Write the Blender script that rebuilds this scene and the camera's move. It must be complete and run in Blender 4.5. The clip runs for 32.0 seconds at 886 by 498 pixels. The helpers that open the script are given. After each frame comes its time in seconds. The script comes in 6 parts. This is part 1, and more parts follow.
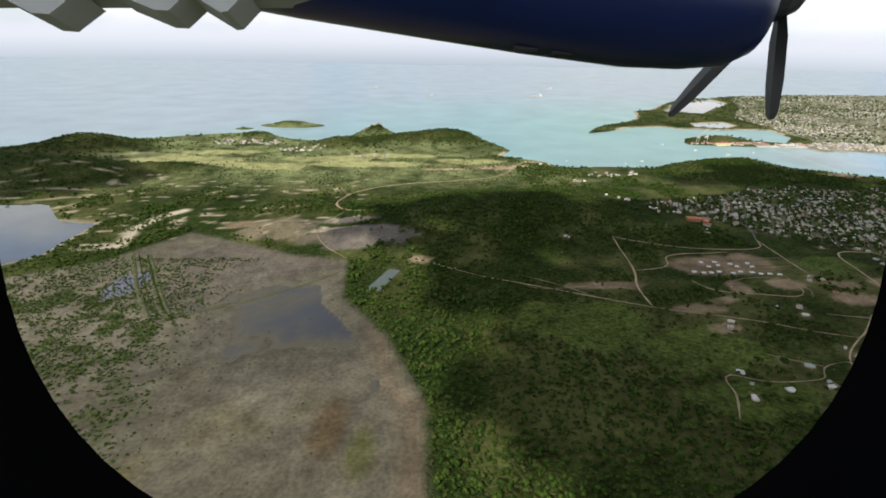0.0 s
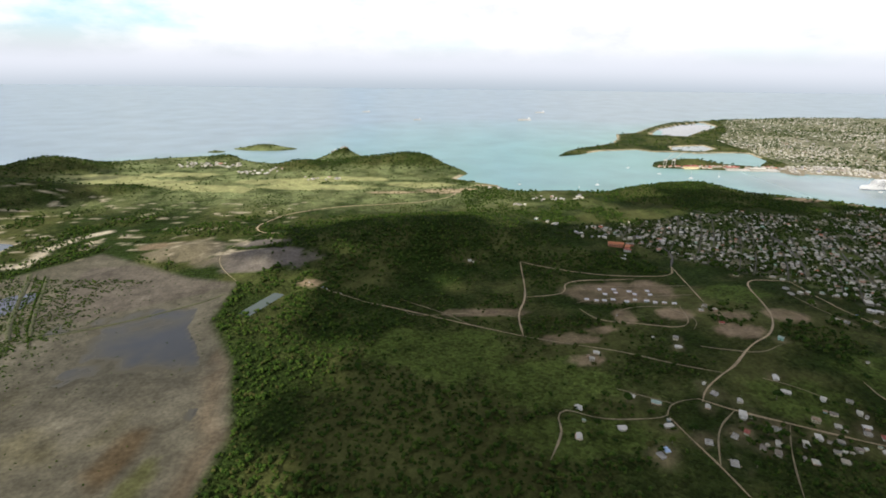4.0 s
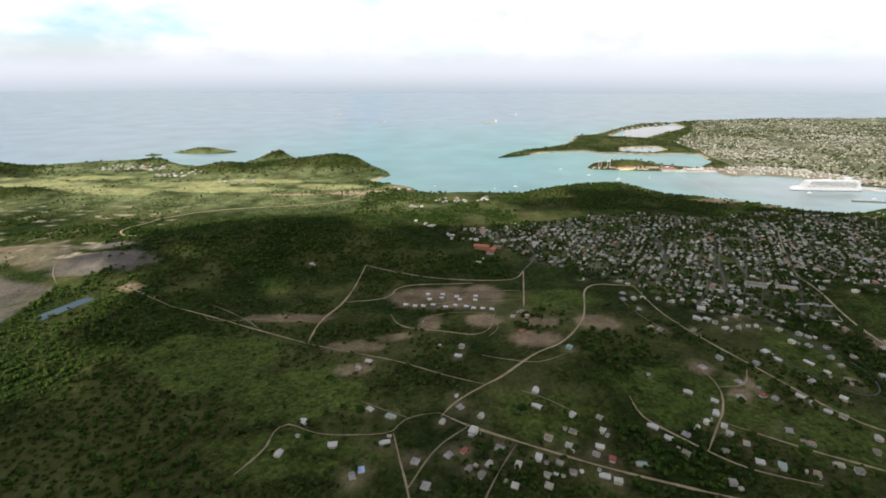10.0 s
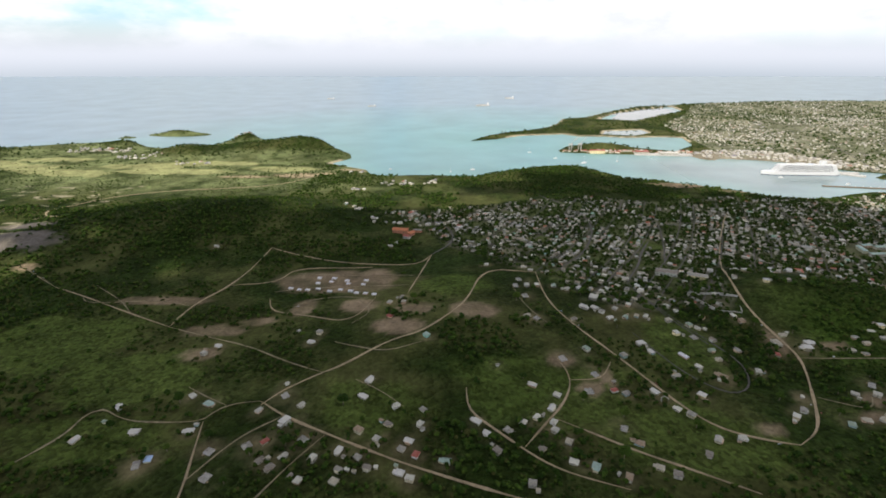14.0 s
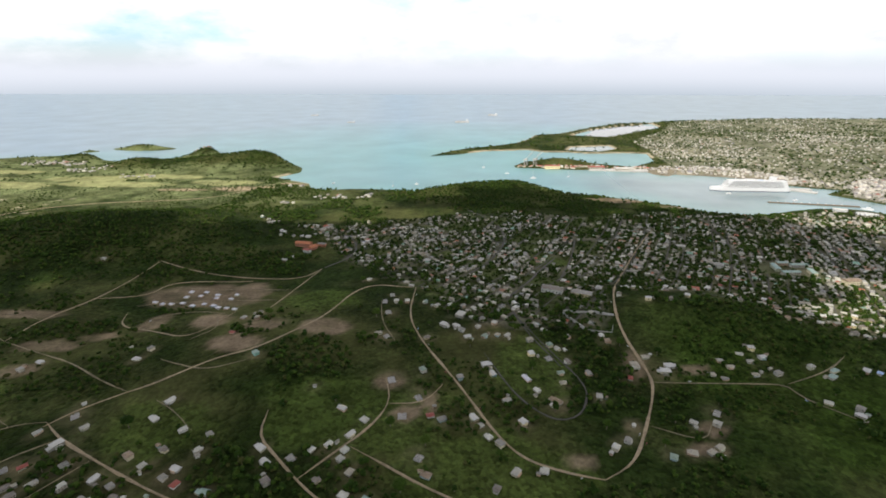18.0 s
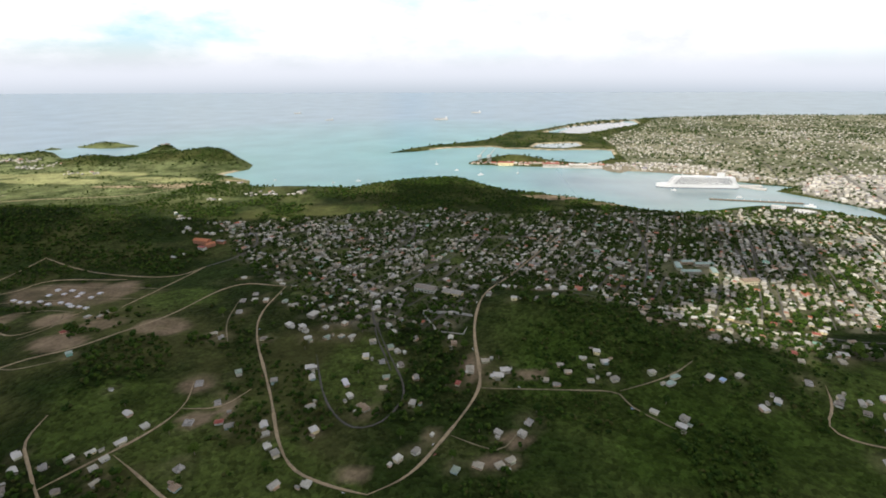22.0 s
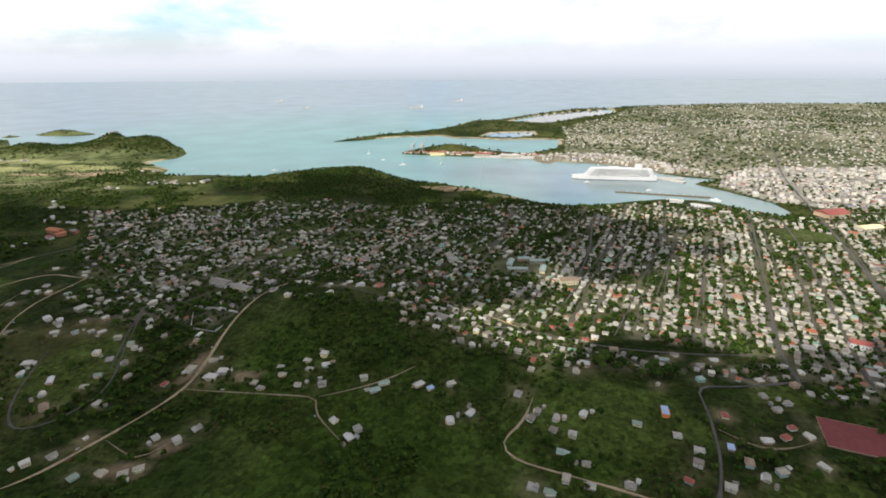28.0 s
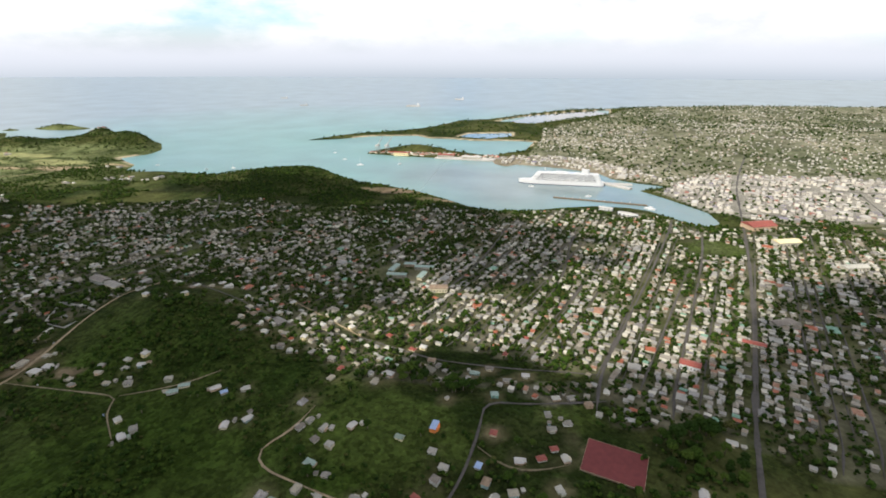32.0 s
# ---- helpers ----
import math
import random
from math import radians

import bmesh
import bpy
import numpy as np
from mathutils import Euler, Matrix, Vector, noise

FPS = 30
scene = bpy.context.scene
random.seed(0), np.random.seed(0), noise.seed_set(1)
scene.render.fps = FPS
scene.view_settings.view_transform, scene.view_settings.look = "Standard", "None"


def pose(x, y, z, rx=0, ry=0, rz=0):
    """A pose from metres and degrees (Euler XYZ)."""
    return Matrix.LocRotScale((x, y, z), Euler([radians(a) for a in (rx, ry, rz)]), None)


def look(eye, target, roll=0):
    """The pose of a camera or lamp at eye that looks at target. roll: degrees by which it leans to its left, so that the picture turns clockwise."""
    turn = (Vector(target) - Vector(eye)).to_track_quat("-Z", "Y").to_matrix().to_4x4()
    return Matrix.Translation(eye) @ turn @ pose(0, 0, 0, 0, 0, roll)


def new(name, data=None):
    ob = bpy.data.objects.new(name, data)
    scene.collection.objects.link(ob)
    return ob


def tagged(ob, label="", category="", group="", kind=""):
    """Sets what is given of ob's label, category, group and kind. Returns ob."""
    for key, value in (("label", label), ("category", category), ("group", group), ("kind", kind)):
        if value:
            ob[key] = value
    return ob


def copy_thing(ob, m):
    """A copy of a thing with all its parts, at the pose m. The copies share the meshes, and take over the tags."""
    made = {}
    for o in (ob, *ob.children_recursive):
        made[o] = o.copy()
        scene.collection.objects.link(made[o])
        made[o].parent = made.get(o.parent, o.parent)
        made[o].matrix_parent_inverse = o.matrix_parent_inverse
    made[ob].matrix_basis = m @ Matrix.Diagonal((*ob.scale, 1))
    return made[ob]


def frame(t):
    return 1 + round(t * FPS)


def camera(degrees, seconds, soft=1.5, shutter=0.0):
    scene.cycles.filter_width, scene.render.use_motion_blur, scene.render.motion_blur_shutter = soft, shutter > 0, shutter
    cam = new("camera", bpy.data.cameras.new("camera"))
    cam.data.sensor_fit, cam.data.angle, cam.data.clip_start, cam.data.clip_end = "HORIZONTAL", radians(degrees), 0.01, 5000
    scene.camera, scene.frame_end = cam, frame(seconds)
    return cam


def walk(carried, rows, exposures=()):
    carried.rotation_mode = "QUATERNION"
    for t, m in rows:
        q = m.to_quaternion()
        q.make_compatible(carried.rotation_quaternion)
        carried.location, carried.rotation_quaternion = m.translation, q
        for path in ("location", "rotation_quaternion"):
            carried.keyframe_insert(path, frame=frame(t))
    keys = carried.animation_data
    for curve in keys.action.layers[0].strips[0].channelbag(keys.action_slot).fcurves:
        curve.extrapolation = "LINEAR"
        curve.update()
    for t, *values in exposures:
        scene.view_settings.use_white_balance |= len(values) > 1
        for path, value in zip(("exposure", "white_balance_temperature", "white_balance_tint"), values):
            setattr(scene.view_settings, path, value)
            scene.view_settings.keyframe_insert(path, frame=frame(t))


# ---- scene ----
cam = camera(84.0, 32.0, soft=1.8)
# seconds, eye x y z, yaw to the left of north, pitch up, roll
ROWS = [
    (0.0, -15.4, 14.8, 245.7, -4.27, -23.33, 1.20),
    (0.5, 3.8, 14.7, 246.4, -3.55, -24.20, 1.35),
    (1.0, 22.9, 14.7, 246.9, -2.87, -23.46, 1.33),
    (1.5, 41.8, 14.8, 247.3, -2.30, -22.42, 1.34),
    (2.0, 60.6, 15.1, 247.6, -1.96, -20.84, 1.43),
    (2.5, 79.1, 15.6, 247.7, -1.71, -20.20, 1.41),
    (3.0, 97.6, 16.2, 247.8, -1.64, -20.00, 1.22),
    (3.5, 115.9, 17.0, 247.6, -1.70, -20.34, 0.96),
    (5.5, 187.7, 21.4, 246.1, -1.84, -21.66, 0.48),
    (6.0, 205.3, 22.8, 245.5, -1.85, -20.79, 0.47),
    (6.5, 222.8, 24.4, 244.8, -1.78, -20.85, 0.55),
    (7.0, 240.3, 26.0, 244.0, -1.62, -20.75, 0.53),
    (7.5, 257.6, 27.8, 243.2, -1.52, -20.51, 0.44),
    (8.0, 274.8, 29.7, 242.2, -1.31, -20.27, 0.32),
    (8.5, 291.9, 31.7, 241.2, -1.08, -20.35, 0.22),
    (9.0, 308.9, 33.8, 240.1, -0.79, -20.66, 0.22),
    (9.5, 325.9, 36.0, 239.0, -0.50, -20.57, 0.20),
    (10.0, 342.7, 38.3, 237.8, -0.29, -20.33, 0.20),
    (10.5, 359.5, 40.7, 236.6, -0.07, -20.91, 0.26),
    (11.0, 376.2, 43.2, 235.3, 0.18, -21.96, 0.33),
    (11.5, 392.9, 45.7, 234.0, 0.30, -21.40, 0.37),
    (12.0, 409.5, 48.3, 232.7, 0.50, -20.81, 0.45),
    (12.5, 426.1, 51.0, 231.3, 0.82, -20.79, 0.30),
    (13.0, 442.6, 53.8, 229.9, 1.13, -20.29, 0.16),
    (13.5, 459.0, 56.6, 228.5, 1.63, -21.24, -0.12),
    (14.0, 475.4, 59.5, 227.1, 2.09, -21.93, -0.13),
    (14.5, 491.8, 62.5, 225.7, 2.55, -22.01, -0.28),
    (16.5, 557.2, 74.8, 220.0, 3.46, -22.27, -0.13),
    (17.0, 573.5, 78.0, 218.7, 3.19, -21.09, 0.07),
    (17.5, 589.8, 81.2, 217.3, 3.08, -20.30, -0.03),
    (18.0, 606.1, 84.5, 216.0, 3.07, -19.92, -0.04),
    (18.5, 622.4, 87.8, 214.7, 3.18, -19.33, -0.02),
    (19.0, 638.7, 91.1, 213.5, 3.28, -18.51, -0.01),
    (19.5, 655.0, 94.4, 212.3, 3.41, -18.33, 0.10),
    (20.0, 671.4, 97.7, 211.2, 3.71, -18.52, -0.01),
    (20.5, 687.8, 101.0, 210.1, 3.92, -18.91, -0.09),
    (21.0, 704.2, 104.4, 209.0, 3.96, -19.33, -0.19),
    (21.5, 720.7, 107.7, 208.1, 4.07, -19.73, -0.27),
    (22.0, 737.2, 111.1, 207.2, 4.18, -20.03, -0.33),
    (22.5, 753.8, 114.4, 206.4, 4.04, -20.04, -0.24),
    (23.0, 770.4, 117.8, 205.6, 4.04, -20.41, 0.03),
    (23.5, 787.1, 121.1, 205.0, 4.01, -20.29, 0.22),
    (24.0, 803.8, 124.4, 204.5, 3.99, -19.20, 0.29),
    (24.5, 820.6, 127.6, 204.0, 3.97, -18.14, 0.19),
    (25.0, 837.5, 130.9, 203.6, 4.26, -18.91, -0.10),
    (25.5, 854.5, 134.1, 203.4, 4.46, -19.75, -0.16),
    (27.5, 923.3, 146.6, 203.6, 6.33, -21.35, -0.43),
    (28.0, 940.8, 149.6, 204.0, 6.82, -21.27, -0.53),
    (28.5, 958.3, 152.5, 204.5, 7.31, -21.56, -0.63),
    (29.0, 976.0, 155.4, 205.1, 7.87, -21.62, -0.66),
    (29.5, 993.8, 158.3, 205.9, 8.41, -21.59, -0.55),
    (30.0, 1011.7, 161.0, 206.9, 8.95, -22.00, -0.48),
    (30.5, 1029.8, 163.7, 208.0, 9.44, -22.63, -0.33),
    (31.0, 1048.0, 166.4, 209.3, 9.84, -21.97, -0.32),
    (31.5, 1066.3, 168.9, 210.7, 9.83, -20.93, -0.37),
    (32.0, 1084.8, 171.4, 212.3, 10.07, -21.63, -0.15),
]


def heading(x, y, z, yaw, pitch, roll):
    a, b = radians(yaw), radians(pitch)
    ahead = Vector((-math.sin(a) * math.cos(b), math.cos(a) * math.cos(b), math.sin(b)))
    return look((x, y, z), Vector((x, y, z)) + 100 * ahead, roll)


walk(cam, [(t, heading(x, y, z, yaw, pitch, roll)) for t, x, y, z, yaw, pitch, roll in ROWS], exposures=[(0.0, 0.22), (32.0, 0.22)])

# ---- light ----
SUN_TURN, SUN_HIGH = 215.0, 42.0   # degrees clockwise from north, degrees above the horizon
sun_way = Vector((math.sin(radians(SUN_TURN)) * math.cos(radians(SUN_HIGH)), math.cos(radians(SUN_TURN)) * math.cos(radians(SUN_HIGH)), math.sin(radians(SUN_HIGH))))
sun_data = bpy.data.lights.new("sun", "SUN")
sun_data.energy, sun_data.angle, sun_data.color = 4.3, radians(0.6), (1.0, 0.94, 0.84)
sun = new("sun", sun_data)
sun.matrix_world = look(sun_way * 3000, (0, 0, 0))

world = bpy.data.worlds.new("sky")
scene.world = world
world.use_nodes = True
wn, wl = world.node_tree.nodes, world.node_tree.links
wn.clear()


def wnode(kind, **values):
    n = wn.new(kind)
    for key, value in values.items():
        n.inputs[key].default_value = value
    return n


def wmath(op, a, b, clamp=False):
    n = wn.new("ShaderNodeMath")
    n.operation, n.use_clamp = op, clamp
    for i, v in enumerate((a, b)):
        if isinstance(v, (int, float)):
            n.inputs[i].default_value = v
        else:
            wl.new(v, n.inputs[i])
    return n.outputs[0]


def wramp(fac, stops):
    n = wn.new("ShaderNodeValToRGB")
    while len(n.color_ramp.elements) < len(stops):
        n.color_ramp.elements.new(0.5)
    for e, (p, c) in zip(n.color_ramp.elements, stops):
        e.position, e.color = p, (*c, 1)
    wl.new(fac, n.inputs[0])
    return n.outputs[0]


def wmix(fac, a, b):
    n = wn.new("ShaderNodeMix")
    n.data_type = "RGBA"
    wl.new(fac, n.inputs[0])
    for i, v in ((6, a), (7, b)):
        if isinstance(v, tuple):
            n.inputs[i].default_value = (*v, 1)
        else:
            wl.new(v, n.inputs[i])
    return n.outputs[2]


sky = wn.new("ShaderNodeTexSky")
sky.sky_type, sky.sun_disc = "NISHITA", False
sky.sun_elevation, sky.sun_rotation = radians(SUN_HIGH), radians(SUN_TURN)
sky.air_density, sky.dust_density, sky.ozone_density = 1.0, 0.8, 1.5
coord = wn.new("ShaderNodeTexCoord")
split = wn.new("ShaderNodeSeparateXYZ")
wl.new(coord.outputs["Generated"], split.inputs[0])
up = split.outputs[2]
# cumulus: noise on the direction, flattened towards the horizon
stretch = wn.new("ShaderNodeMapping")
stretch.inputs["Scale"].default_value = (1, 1, 2.6)
stretch.inputs["Rotation"].default_value = (0, 0, radians(-19))
stretch.inputs["Location"].default_value = (0.35, 0.2, 0.1)
wl.new(coord.outputs["Generated"], stretch.inputs[0])
puffs = wnode("ShaderNodeTexNoise", Scale=3.4, Detail=9.0, Roughness=0.56)
wl.new(stretch.outputs[0], puffs.inputs["Vector"])
greys = wnode("ShaderNodeTexNoise", Scale=7.5, Detail=6.0, Roughness=0.6)
wl.new(stretch.outputs[0], greys.inputs["Vector"])
cover = wramp(puffs.outputs[0], [(0.38, (0, 0, 0)), (0.52, (1, 1, 1))])
cloud = wramp(greys.outputs[0], [(0.3, (0.82, 0.84, 0.88)), (0.52, (1.04, 1.04, 1.05))])
skyblue = wn.new("ShaderNodeVectorMath")
skyblue.operation = "MULTIPLY"
skyblue.inputs[1].default_value = (0.128, 0.15, 0.185)
wl.new(sky.outputs[0], skyblue.inputs[0])
above = wmix(cover, skyblue.outputs[0], cloud)
# bright haze over the horizon, thinning upwards; below it the sea goes on past the last built water
deep = wn.new("ShaderNodeMapRange")
deep.inputs["From Min"].default_value, deep.inputs["From Max"].default_value = 0.14, 0.45
wl.new(up, deep.inputs["Value"])
bases = wmix(wmath("MULTIPLY", cover, 0.95), skyblue.outputs[0], (0.90, 0.86, 0.82))   # grey cloud bases overhead, blue between
above = wmix(deep.outputs[0], above, bases)
low = wn.new("ShaderNodeMapRange")
low.inputs["From Min"].default_value, low.inputs["From Max"].default_value = -0.01, 0.065
low.interpolation_type = "SMOOTHSTEP"
wl.new(up, low.inputs["Value"])
hazy = wmix(low.outputs[0], (0.72, 0.75, 0.83), above)
sink = wn.new("ShaderNodeMapRange")
sink.inputs["From Min"].default_value, sink.inputs["From Max"].default_value = -0.06, 0.0
sink.interpolation_type = "SMOOTHSTEP"
wl.new(up, sink.inputs["Value"])
dome = wmix(sink.outputs[0], (0.42, 0.49, 0.56), hazy)
back = wnode("ShaderNodeBackground", Strength=1.0)
wl.new(dome, back.inputs[0])
wout = wn.new("ShaderNodeOutputWorld")
wl.new(back.outputs[0], wout.inputs[0])

# ---- materials ----
def material(name, colour, rough=0.8, metal=0.0, grain=0.0, scale=1.0, vary=0.0, bump=0.0, spec=0.3, island=False, stain=0.0):
    """A surface with grain at a fine and a broad scale; vary: how far pieces differ from each other."""
    m = bpy.data.materials.new(name)
    m.use_nodes = True
    n, l = m.node_tree.nodes, m.node_tree.links
    b = n["Principled BSDF"]
    b.inputs["Roughness"].default_value, b.inputs["Metallic"].default_value = rough, metal
    b.inputs["Specular IOR Level"].default_value = spec
    tc = n.new("ShaderNodeTexCoord")
    fine = n.new("ShaderNodeTexNoise")
    fine.inputs["Scale"].default_value, fine.inputs["Detail"].default_value = scale, 6
    broad = n.new("ShaderNodeTexNoise")
    broad.inputs["Scale"].default_value, broad.inputs["Detail"].default_value = scale * 0.13, 4
    for t in (fine, broad):
        l.new(tc.outputs["Object"], t.inputs["Vector"])
    add = n.new("ShaderNodeMath")
    add.operation = "ADD"
    l.new(fine.outputs[0], add.inputs[0])
    l.new(broad.outputs[0], add.inputs[1])
    rng = n.new("ShaderNodeMapRange")
    rng.inputs["From Min"].default_value, rng.inputs["From Max"].default_value = 0.65, 1.35
    rng.inputs["To Min"].default_value, rng.inputs["To Max"].default_value = 1 - grain, 1 + grain
    l.new(add.outputs[0], rng.inputs["Value"])
    col = n.new("ShaderNodeMix")
    col.data_type, col.blend_type = "RGBA", "MULTIPLY"
    col.inputs[0].default_value = 1
    col.inputs[6].default_value = (*colour, 1)
    l.new(rng.outputs[0], col.inputs[7])
    out = col.outputs[2]
    if vary:
        if island:
            geo = n.new("ShaderNodeNewGeometry")
            rnd = geo.outputs["Random Per Island"]
        else:
            rnd = n.new("ShaderNodeObjectInfo").outputs["Random"]
        ramp = n.new("ShaderNodeValToRGB")
        r, g, bl = colour
        stops = vary if isinstance(vary, list) else [(0, (r * (1 - vary), g * (1 - vary), bl * (1 - vary))), (1, (min(1, r * (1 + vary)), min(1, g * (1 + vary)), min(1, bl * (1 + vary))))]
        while len(ramp.color_ramp.elements) < len(stops):
            ramp.color_ramp.elements.new(0.5)
        for e, (p, c) in zip(ramp.color_ramp.elements, stops):
            e.position, e.color = p, (*c, 1)
        if isinstance(vary, list):
            ramp.color_ramp.interpolation = "CONSTANT"
        l.new(rnd, ramp.inputs[0])
        l.new(ramp.outputs[0], col.inputs[6])
    l.new(out, b.inputs["Base Color"])
    if bump:
        bp = n.new("ShaderNodeBump")
        bp.inputs["Strength"].default_value, bp.inputs["Distance"].default_value = bump, 0.5 / scale
        l.new(fine.outputs[0], bp.inputs["Height"])
        l.new(bp.outputs[0], b.inputs["Normal"])
    return m


def ground_material(name):
    """Land cover from the cover attribute, broken up by scrub, soil and grass at three scales."""
    m = bpy.data.materials.new(name)
    m.use_nodes = True
    n, l = m.node_tree.nodes, m.node_tree.links
    b = n["Principled BSDF"]
    b.inputs["Roughness"].default_value, b.inputs["Specular IOR Level"].default_value = 0.95, 0.03
    tc = n.new("ShaderNodeTexCoord")
    at = n.new("ShaderNodeAttribute")
    at.attribute_name = "cover"
    col = at.outputs["Color"]
    for scale, low, high, detail in ((0.35, 0.72, 1.28, 8), (0.06, 0.7, 1.3, 6), (0.012, 0.75, 1.25, 5)):
        t = n.new("ShaderNodeTexNoise")
        t.inputs["Scale"].default_value, t.inputs["Detail"].default_value, t.inputs["Roughness"].default_value = scale, detail, 0.6
        l.new(tc.outputs["Object"], t.inputs["Vector"])
        r = n.new("ShaderNodeMapRange")
        r.inputs["From Min"].default_value, r.inputs["From Max"].default_value = 0.3, 0.7
        r.inputs["To Min"].default_value, r.inputs["To Max"].default_value = low, high
        l.new(t.outputs[0], r.inputs["Value"])
        x = n.new("ShaderNodeMix")
        x.data_type, x.blend_type = "RGBA", "MULTIPLY"
        x.inputs[0].default_value = 1
        l.new(col, x.inputs[6])
        l.new(r.outputs[0], x.inputs[7])
        col = x.outputs[2]
    # low bushes and tree tops stand close where the alpha says that plants cover the ground
    cells = n.new("ShaderNodeTexVoronoi")
    cells.inputs["Scale"].default_value, cells.inputs["Randomness"].default_value = 0.36, 1.0
    warp = n.new("ShaderNodeTexNoise")
    warp.inputs["Scale"].default_value, warp.inputs["Detail"].default_value = 0.22, 3
    l.new(tc.outputs["Object"], warp.inputs["Vector"])
    push = n.new("ShaderNodeVectorMath")
    push.operation = "MULTIPLY_ADD"
    push.inputs[1].default_value = (4, 4, 4)
    l.new(warp.outputs["Color"], push.inputs[0])
    l.new(tc.outputs["Object"], push.inputs[2])
    l.new(push.outputs[0], cells.inputs["Vector"])
    shade = n.new("ShaderNodeSeparateColor")
    l.new(cells.outputs["Color"], shade.inputs[0])
    tone = n.new("ShaderNodeMapRange")
    tone.inputs["To Min"].default_value, tone.inputs["To Max"].default_value = 0.62, 1.38
    l.new(shade.outputs[0], tone.inputs["Value"])
    tops = n.new("ShaderNodeMix")
    tops.data_type, tops.blend_type = "RGBA", "MULTIPLY"
    l.new(at.outputs["Alpha"], tops.inputs[0])
    l.new(col, tops.inputs[6])
    l.new(tone.outputs[0], tops.inputs[7])
    dome = n.new("ShaderNodeMath")
    dome.operation = "MULTIPLY"
    l.new(cells.outputs["Distance"], dome.inputs[0])
    l.new(at.outputs["Alpha"], dome.inputs[1])
    bump = n.new("ShaderNodeBump")
    bump.invert = True
    bump.inputs["Strength"].default_value, bump.inputs["Distance"].default_value = 0.9, 1.6
    l.new(dome.outputs[0], bump.inputs["Height"])
    l.new(bump.outputs[0], b.inputs["Normal"])
    l.new(tops.outputs[2], b.inputs["Base Color"])
    return m


def water_material(name, rough, bump, scale, spec):
    m = bpy.data.materials.new(name)
    m.use_nodes = True
    n, l = m.node_tree.nodes, m.node_tree.links
    b = n["Principled BSDF"]
    b.inputs["Roughness"].default_value, b.inputs["IOR"].default_value = rough, 1.33
    b.inputs["Specular IOR Level"].default_value = spec
    at = n.new("ShaderNodeAttribute")
    at.attribute_name = "cover"
    tc = n.new("ShaderNodeTexCoord")
    t = n.new("ShaderNodeTexNoise")
    t.inputs["Scale"].default_value, t.inputs["Detail"].default_value = 0.008, 6
    l.new(tc.outputs["Object"], t.inputs["Vector"])
    r = n.new("ShaderNodeMapRange")
    r.inputs["From Min"].default_value, r.inputs["From Max"].default_value = 0.3, 0.7
    r.inputs["To Min"].default_value, r.inputs["To Max"].default_value = 0.82, 1.18
    l.new(t.outputs[0], r.inputs["Value"])
    x = n.new("ShaderNodeMix")
    x.data_type, x.blend_type = "RGBA", "MULTIPLY"
    x.inputs[0].default_value = 1
    l.new(at.outputs["Color"], x.inputs[6])
    l.new(r.outputs[0], x.inputs[7])
    l.new(x.outputs[2], b.inputs["Base Color"])
    # calm water is smoother and mirrors more
    for socket, open_, calm in (("Specular IOR Level", spec, 0.5), ("Roughness", rough, rough * 0.5)):
        k = n.new("ShaderNodeMapRange")
        k.inputs["To Min"].default_value, k.inputs["To Max"].default_value = open_, calm
        l.new(at.outputs["Alpha"], k.inputs["Value"])
        l.new(k.outputs[0], b.inputs[socket])
    w = n.new("ShaderNodeTexNoise")
    w.inputs["Scale"].default_value, w.inputs["Detail"].default_value = scale, 5
    l.new(tc.outputs["Object"], w.inputs["Vector"])
    bp = n.new("ShaderNodeBump")
    bp.inputs["Strength"].default_value, bp.inputs["Distance"].default_value = bump, 1.0
    l.new(w.outputs[0], bp.inputs["Height"])
    l.new(bp.outputs[0], b.inputs["Normal"])
    return m


M = {}
M["ground"] = ground_material("land cover")
M["sea"] = water_material("sea water", 0.3, 0.3, 0.12, 0.4)
M["pond"] = water_material("pond water", 0.12, 0.08, 0.1, 0.5)
M["shallow"] = water_material("shallow brackish water", 0.3, 0.1, 0.1, 0.0)
M["dirt"] = material("pale dirt road", (0.29, 0.225, 0.14), 0.95, grain=0.4, scale=0.4, bump=0.2)
M["bank"] = material("overgrown earth bank", (0.060, 0.062, 0.030), 0.95, grain=0.45, scale=0.6, bump=0.4)
M["track"] = material("overgrown dirt track", (0.20, 0.165, 0.10), 0.95, grain=0.55, scale=0.5, bump=0.2)
M["asphalt"] = material("worn asphalt", (0.082, 0.075, 0.066), 0.9, grain=0.3, scale=0.5)
ROOFS = [(0, (0.275, 0.263, 0.236)), (0.14, (0.392, 0.374, 0.318)), (0.24, (0.179, 0.167, 0.151)), (0.36, (0.275, 0.246, 0.194)), (0.48, (0.227, 0.191, 0.14)), (0.6, (0.49, 0.461, 0.379)), (0.68, (0.144, 0.132, 0.097)), (0.78, (0.304, 0.294, 0.256)), (0.89, (0.304, 0.098, 0.052)), (0.93, (0.167, 0.294, 0.212)), (0.96, (0.284, 0.156, 0.097))]
NEAR_ROOFS = [(0, (0.344, 0.327, 0.277)), (0.2, (0.43, 0.413, 0.348)), (0.36, (0.241, 0.224, 0.19)), (0.52, (0.344, 0.31, 0.237)), (0.66, (0.499, 0.482, 0.411)), (0.76, (0.189, 0.163, 0.134)), (0.88, (0.258, 0.189, 0.126)), (0.95, (0.224, 0.275, 0.213))]
M["roof"] = material("sheet roofing", (0.5, 0.5, 0.5), 0.6, grain=0.35, scale=0.8, vary=NEAR_ROOFS)
